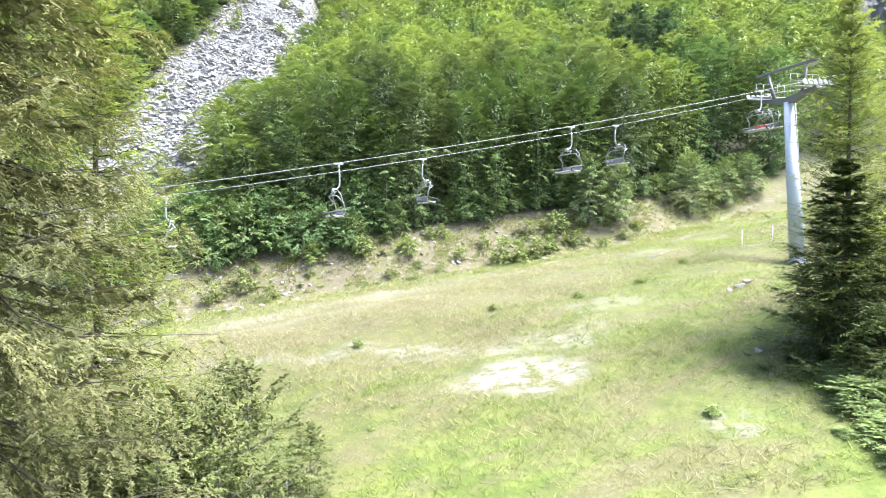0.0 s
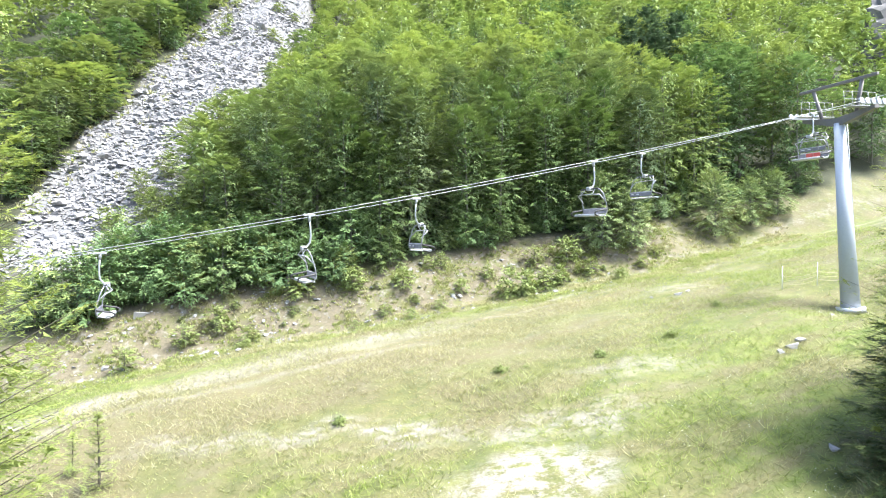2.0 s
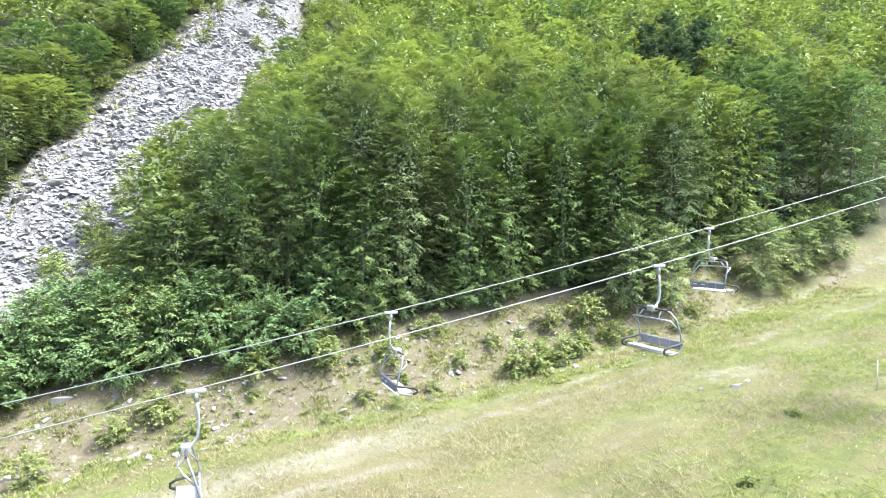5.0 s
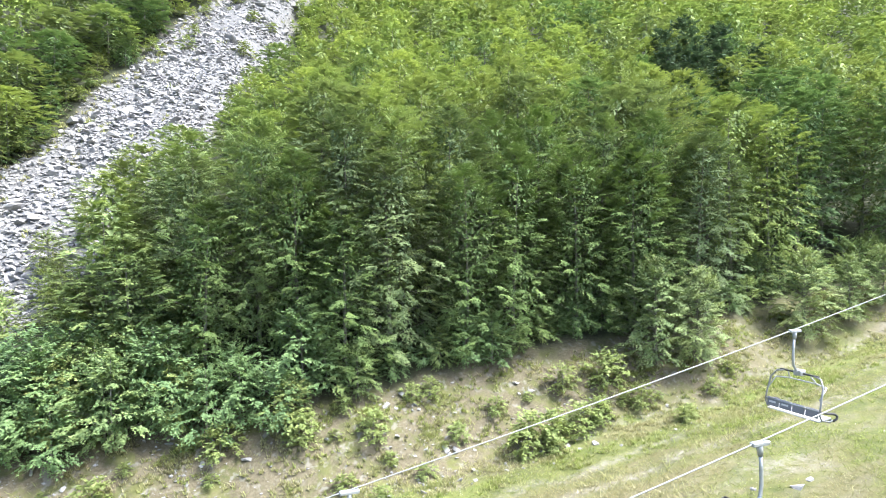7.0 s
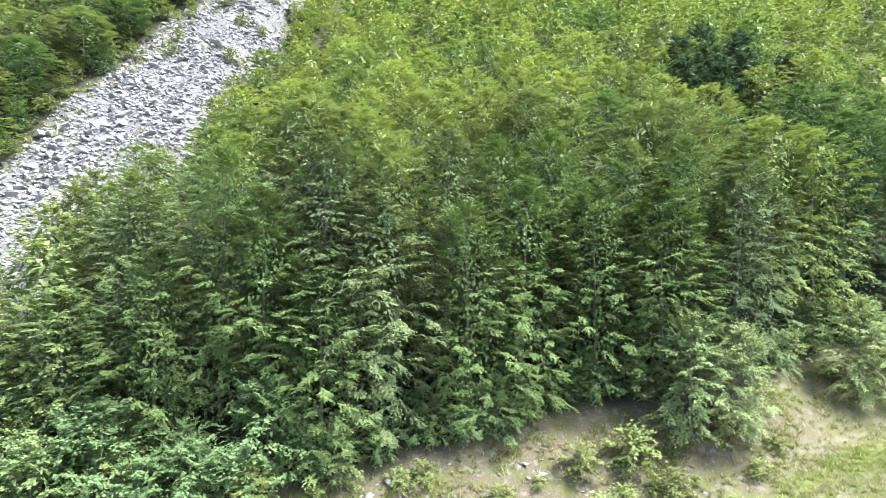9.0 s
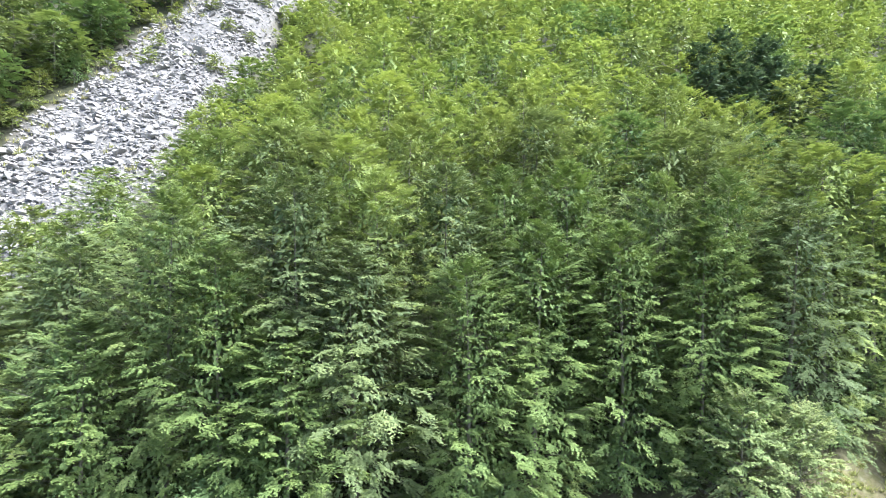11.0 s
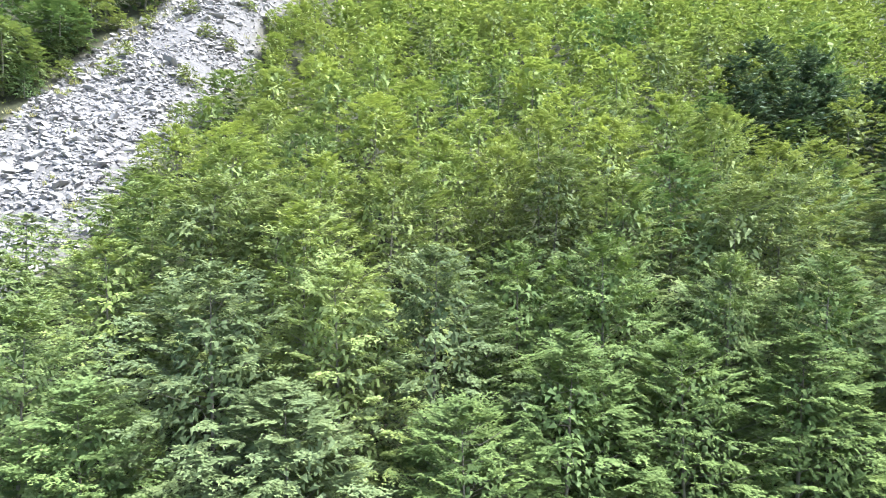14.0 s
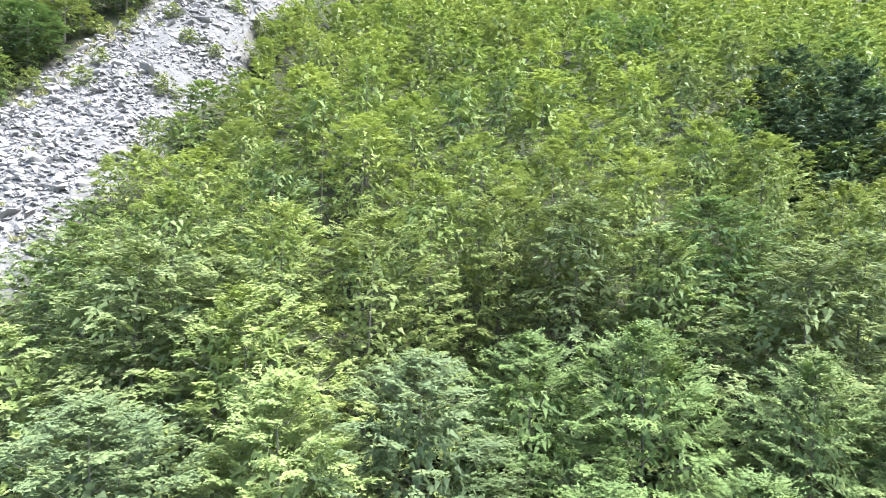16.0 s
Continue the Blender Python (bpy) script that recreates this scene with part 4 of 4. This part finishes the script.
def tower():
    """Local x along the line uphill, y across to the wooded side, z up the leaning mast; origin at the foot."""
    root = new("lift_tower")
    foot = Vector((28.5, 49.8, 0))
    foot.z = float(ground_z(foot.x, foot.y)) - 0.2
    head = Vector((27.65, 50.0, 22.45))
    tall = (head - foot).length
    z = (head - foot).normalized()
    y = (CROSS - z * CROSS.dot(z)).normalized()
    x = y.cross(z)
    m = Matrix.Identity(4)
    for i in range(3):
        m[i][0], m[i][1], m[i][2], m[i][3] = x[i], y[i], z[i], foot[i]
    root.matrix_basis = m
    part("mast", tube(bmesh.new(), [(0, 0, 0), (0, 0, tall)], [0.62, 0.36], 20), TOWER_PAINT, root, "tapered pale blue-grey steel tube")
    part("base_flange", tube(bmesh.new(), [(0, 0, 0.02), (0, 0, 0.4)], [0.95, 0.9], 20), GALVANISED, root)
    bm = bmesh.new()
    for s in (-1, 1):
        v = [bm.verts.new(p) for p in ((-0.3, 0, tall - 0.25), (0.3, 0, tall - 0.25), (0.22, 2.6 * s, tall + 0.5), (-0.22, 2.6 * s, tall + 0.5), (-0.3, 0, tall + 0.35), (0.3, 0, tall + 0.35), (0.22, 2.6 * s, tall + 0.72), (-0.22, 2.6 * s, tall + 0.72))]
        for q in ((0, 1, 2, 3), (4, 7, 6, 5), (0, 4, 5, 1), (2, 6, 7, 3), (0, 3, 7, 4), (1, 5, 6, 2)):
            bm.faces.new([v[i] for i in q])
    bmesh.ops.recalc_face_normals(bm, faces=bm.faces)
    part("cross_arm", bm, BEAM_GREY, root, "dark steel cross arm")
    for s in (-1, 1):
        part("gantry_post", tube(bmesh.new(), [(0, 1.2 * s, tall + 0.4), (0, 1.75 * s, tall + 2.6)], 0.13, 4), BEAM_GREY, root)
    part("gantry_beam", box(bmesh.new(), (0.24, 5.6, 0.2), pose(0, 0, tall + 2.7), 0.02), BEAM_GREY, root, "weathered upper lifting beam")
    for s in (-1, 1):
        side = 2.5 * s
        frame_part = part("sheave_frame", box(bmesh.new(), (3.0, 0.1, 0.16), pose(0, side, tall + 0.82), 0.02), GALVANISED, root)
        for k in range(6):
            bm = bmesh.new()
            bmesh.ops.create_cone(bm, cap_ends=True, segments=18, radius1=0.22, radius2=0.22, depth=0.1, matrix=pose(-1.4 + 0.56 * k, side + 0.05 * s, tall + 0.94, 90))
            bmesh.ops.bevel(bm, geom=bm.edges[:], offset=0.015, segments=1, affect="EDGES")
            part("sheave", bm, GALVANISED, frame_part)
        walkway = part("walkway", box(bmesh.new(), (3.4, 0.5, 0.05), pose(0, side - 0.75 * s, tall + 0.76), 0.01), GALVANISED, root)
        bm = bmesh.new()
        for k in range(5):
            tube(bm, [(-1.6 + 0.8 * k, side - 0.95 * s, tall + 0.76), (-1.6 + 0.8 * k, side - 0.95 * s, tall + 1.8)], 0.015, 5)
        for h in (1.3, 1.8):
            tube(bm, [(-1.6, side - 0.95 * s, tall + h), (1.6, side - 0.95 * s, tall + h)], 0.015, 5)
        part("railing", bm, GALVANISED, walkway)
    ladder = part("ladder", tube(bmesh.new(), [(0.62, 0.18, 2.5), (0.55, 0.18, tall)], 0.025, 5), GALVANISED, root)
    part("ladder_rail", tube(bmesh.new(), [(0.62, -0.18, 2.5), (0.55, -0.18, tall)], 0.025, 5), GALVANISED, ladder)
    for k in range(int((tall - 2.6) / 0.3)):
        part("rung", tube(bmesh.new(), [(0.615, -0.18, 2.6 + 0.3 * k), (0.615, 0.18, 2.6 + 0.3 * k)], 0.014, 4), GALVANISED, ladder)
    return tagged(root, "tall pale blue-grey chairlift tower with sheaves and work platforms", "lift tower")


tower()


# ---- fence, rocks, grass ----
def slope_fence():
    root = new("slope_fence")
    spots = [(26.3, 54.6), (28.6, 53.9), (31.0, 53.4)]
    tops = []
    for x, y in spots:
        z = float(ground_z(x, y))
        part("post", tube(bmesh.new(), [(x, y, z - 0.3), (x, y, z + 1.75)], 0.035, 7), POST_WHITE, root, "thin white post")
        tops.append(Vector((x, y, z)))
    for a, b in zip(tops, tops[1:]):
        for h in (0.45, 0.75, 1.05):
            pts = [a.lerp(b, t / 6) + Vector((0, 0, h - 0.25 * math.sin(math.pi * t / 6))) for t in range(7)]
            part("net_cord", tube(bmesh.new(), pts, 0.014, 4), NET_ORANGE, root, "faded sagging cord")
    tagged(root, "thin white snow fence posts with sagging cords", "fence")


slope_fence()


def block(seed, flat=0.6):
    """An angular broken stone about a metre across."""
    rng = random.Random(seed)
    bm = bmesh.new()
    for k in range(12):
        v = Vector((rng.gauss(0, 1), rng.gauss(0, 1), rng.gauss(0, 1))).normalized()
        v = Vector([max(-0.62, min(0.62, c)) for c in v])
        bm.verts.new((v.x * 0.8, v.y * 0.62, v.z * flat))
    made = bmesh.ops.convex_hull(bm, input=bm.verts[:])
    bmesh.ops.delete(bm, geom=[v for v in bm.verts if not v.link_faces], context="VERTS")
    bmesh.ops.triangulate(bm, faces=bm.faces[:])
    me = bpy.data.meshes.new("stone")
    bm.to_mesh(me)
    bm.free()
    me.materials.append(STONE)
    return me


BLOCKS = [block(200 + i, 0.35 + 0.06 * (i % 5)) for i in range(10)]


def stones(name, label, category, spots, singly, seed):
    """Broken stones lying at the spots (x, y, size): the first ones singly, the rest joined."""
    rng = random.Random(seed)
    root = tagged(new(name), label, category, kind="structure")
    verts, faces = [], []
    for i, (x, y, s) in enumerate(spots):
        me = rng.choice(BLOCKS)
        m = pose(x, y, float(ground_z(x, y)) + 0.12 * s, rng.uniform(-24, 24) + 20, rng.uniform(-22, 22), rng.uniform(0, 360)) @ Matrix.Diagonal((s * rng.uniform(0.8, 1.3), s, s * rng.uniform(0.5, 0.85), 1))
        if i < singly:
            ob = new("stone", me)
            ob.parent = root
            ob.matrix_basis = m
        else:
            n = len(verts)
            verts += [tuple(m @ v.co) for v in me.vertices]
            faces += [tuple(n + k for k in p.vertices) for p in me.polygons]
    if faces:
        tagged(part("rubble", mesh_of("rubble", verts, faces, STONE), STONE, root, "jumble of pale broken stones"), kind="stuff")


rng_s = random.Random(21)
spots = []
for k in range(36000):
    y = rng_s.uniform(73, 205)
    x = float(scree_x(y)) + rng_s.uniform(-16, 16)
    if rng_s.random() < float(scree_mask(x, y)) * (0.85 if y < 150 else 0.7):
        spots.append((x, y, min(2.2, 0.38 * math.exp(rng_s.gauss(0.12, 0.5)))))
spots.sort(key=lambda p: p[1])
stones("scree", "long chute of pale grey broken rock between the trees", "scree", spots, 300, 3)

rng_s = random.Random(22)
spots = []
for k in range(4200):
    x = rng_s.uniform(-36, 22)
    d = rng_s.uniform(-8.5, 0.5)
    y = float(edge_y(x)) + d
    dense = 0.35 + 0.65 * max(0.0, math.sin(0.45 * x + 2.0)) if x < 9 else 0.12
    if rng_s.random() < dense * 0.6:
        spots.append((x, y, min(0.7, 0.1 * math.exp(rng_s.gauss(0.15, 0.6)))))
spots.sort(key=lambda p: -p[2])
stones("stony_bank", "dry stony bank with loose rocks below the wood", "bank", spots, 160, 4)


def boulder(x, y, s, turn):
    ob = new("boulder", rng_s.choice(BLOCKS))
    ob.matrix_basis = pose(x, y, float(ground_z(x, y)) - 0.06 * s, 12, -8, turn) @ Matrix.Diagonal((s, s, s, 1))
    tagged(ob, "pale grey boulder lying in the grass", "boulder", "boulders in the grass")


for x, y, s in ((-6.6, 26.3, 1.0), (20.0, 42.0, 0.9), (20.8, 42.3, 0.6), (19.3, 41.7, 0.5), (19.7, 58.4, 0.8), (20.6, 58.8, 0.5), (17.6, 58.8, 0.35), (16.6, 32.6, 0.5), (26.5, 48.6, 0.9), (27.4, 47.9, 0.7), (25.9, 47.6, 0.6), (-20.5, 59.3, 1.1), (-27.5, 62.5, 1.5), (-19.0, 58.6, 0.7)):
    boulder(x, y, s, 70 * x)


def outcrop():
    bm = bmesh.new()
    bmesh.ops.create_icosphere(bm, subdivisions=5, radius=1.0)
    for v in bm.verts:
        p = v.co.copy()
        n = noise.noise(p * 2.2) * 0.25 + abs(noise.noise(p * 5.0)) * 0.18 + noise.noise(p * 11.0) * 0.06
        v.co = Vector((p.x * 13, p.y * 8, p.z * 15)) * (1 + n)
    ob = new("rock_face")
    part("rock", bm, ROCK, ob)
    ob.matrix_basis = pose(95, 130, 50, 0, 0, 20)
    tagged(ob, "grey cracked rock face above the trees", "rock face")


outcrop()


def free_ground(x, y):
    d = y - edge_y(x)
    return d < -1.0


def grass():
    rng = np.random.default_rng(4)
    n = 120000
    x, y = rng.uniform(-38, 46, n), rng.uniform(22, 78, n)
    d = y - edge_y(x)
    bare = np.hypot((x - 4.2) / 4.2, (y - 33.3) / 2.3) < 1
    keep = (d < -0.5) & ((d < -7) | (rng.uniform(0, 1, n) < 0.15)) & ~(bare & (rng.uniform(0, 1, n) < 0.85))
    x, y = x[keep], y[keep]
    n = len(x)
    p = np.stack([x, y, ground_z(x, y) - 0.02], 1)
    out = []
    across = -0.375 * x + 0.927 * y
    dry = 0.9 * smooth(13.0, 4.0, np.abs(across - 46)) * smooth(20, 9, x)
    for k in range(2):
        h = rng.uniform(0.08, 0.3, n) * (1 + 0.7 * np.sin(0.4 * x) * np.sin(0.5 * y))
        a = rng.uniform(0, 6.28, n)
        lean = rng.normal(0, 1.3, (n, 2)) * h[:, None]
        w = rng.uniform(0.012, 0.03, n)[:, None] * np.stack([np.cos(a), np.sin(a), 0 * a], 1)
        q = p + np.c_[rng.normal(0, 0.07, (n, 2)), np.zeros(n)]
        tip = q + np.c_[lean, h]
        out.append(np.stack([q - w, q + w, tip], 1).reshape(-1, 3))
    tagged(new("grass", quick_mesh("grass", np.concatenate(out), 3, GRASS, np.tile(np.repeat(dry, 3), 2))), "uneven green and straw-coloured meadow grass", "grass", kind="stuff")


grass()


def tufts():
    """Coarse grass in clumps on the dry bank and up the edges of the scree."""
    rng = np.random.default_rng(14)
    n = 5200
    cx = rng.uniform(-34, 40, 330)
    cd = rng.uniform(-9.5, 0.5, 330)
    pick = rng.integers(0, 330, n)
    x = np.r_[cx[pick] + rng.normal(0, 0.55, n), rng.uniform(-60, -28, 1500)]
    y = np.r_[edge_y(x[:n]) + cd[pick] + rng.normal(0, 0.45, n), rng.uniform(84, 190, 1500)]
    off = np.abs(x - scree_x(y)) - scree_half(y)
    clump = np.sin(0.9 * x + 1.3 * np.sin(0.6 * y)) + np.sin(1.1 * y + 0.7 * x)
    keep = np.where(np.arange(len(x)) < n, True, (off > -3.5) & (off < 1.5) & (x < scree_x(y)) | (clump > 1.3))
    x, y = x[keep], y[keep]
    big = np.where(y > 82, 2.2, 1.0)
    out = []
    for k in range(14):
        a = rng.uniform(0, 6.28, len(x))
        h = rng.uniform(0.18, 0.42, len(x)) * big
        root = np.stack([x, y, ground_z(x, y) - 0.03], 1) + np.c_[rng.normal(0, 0.09, (len(x), 2)) * big[:, None], np.zeros(len(x))]
        w = (0.035 * big)[:, None] * np.stack([-np.sin(a), np.cos(a), 0 * a], 1)
        tip = root + np.stack([0.7 * h * np.cos(a), 0.7 * h * np.sin(a), h * rng.uniform(0.5, 1.0, len(x))], 1)
        out.append(np.stack([root - w, root + w, tip], 1).reshape(-1, 3))
    tagged(new("grass_tufts", quick_mesh("grass_tufts", np.concatenate(out), 3, GRASS, np.tile(np.repeat(rng.uniform(0, 1, len(x)) ** 2 * 0.9, 3), 14))), "coarse green grass tufts on dry stony ground", "grass", kind="stuff")


tufts()


def flowers():
    rng = np.random.default_rng(6)
    out = []
    for k in range(150):
        cx, cy = rng.uniform(-8, 34), rng.uniform(26, 64)
        m = rng.integers(3, 16)
        x, y = cx + rng.normal(0, 0.5, m), cy + rng.normal(0, 0.35, m)
        p = np.stack([x, y, ground_z(x, y) + rng.uniform(0.15, 0.4, m)], 1)
        s = rng.uniform(0.015, 0.036, m)[:, None]
        a = rng.uniform(0, 6.28, m)
        e = np.stack([np.cos(a), np.sin(a), 0.3 * np.sin(3 * a)], 1) * s
        f = np.stack([-np.sin(a), np.cos(a), 0.2 * np.cos(2 * a)], 1) * s
        out.append(np.stack([p - e, p - f, p + e, p + f], 1).reshape(-1, 3))
    tagged(new("wild_flowers", quick_mesh("wild_flowers", np.concatenate(out), 4, PETAL)), "small white umbels scattered through the grass", "flowers", kind="stuff")


flowers()
weed = plant("weed_clump", broadleaf(95, 0.55, 0.5, 22, 4, 5, 0.16, 0.05, limbs=0.1, round_top=0.5, rough=0.6), BARK_BEECH, LEAF_BUSH, "low leafy weed clump in the grass", "weed", "weeds in the grass")
rng_w = random.Random(8)
for x, y in ((3.6, 43.7), (9.7, 44.2), (14.6, 46.0), (-5.4, 39.6), (20.5, 53.0), (12.0, 27.5)):
    stand(weed, x, y, 50 * x, 0.9)
for k in range(26):
    x, y = rng_w.uniform(-25, 32), rng_w.uniform(25, 62)
    if free_ground(x, y):
        stand(weed, x, y, rng_w.uniform(0, 360), rng_w.uniform(0.2, 0.45), 0.7)

# kinds that found no spot are not kept
for root in PLANTS:
    if root.name not in used:
        for ob in (*root.children, root):
            bpy.data.objects.remove(ob)
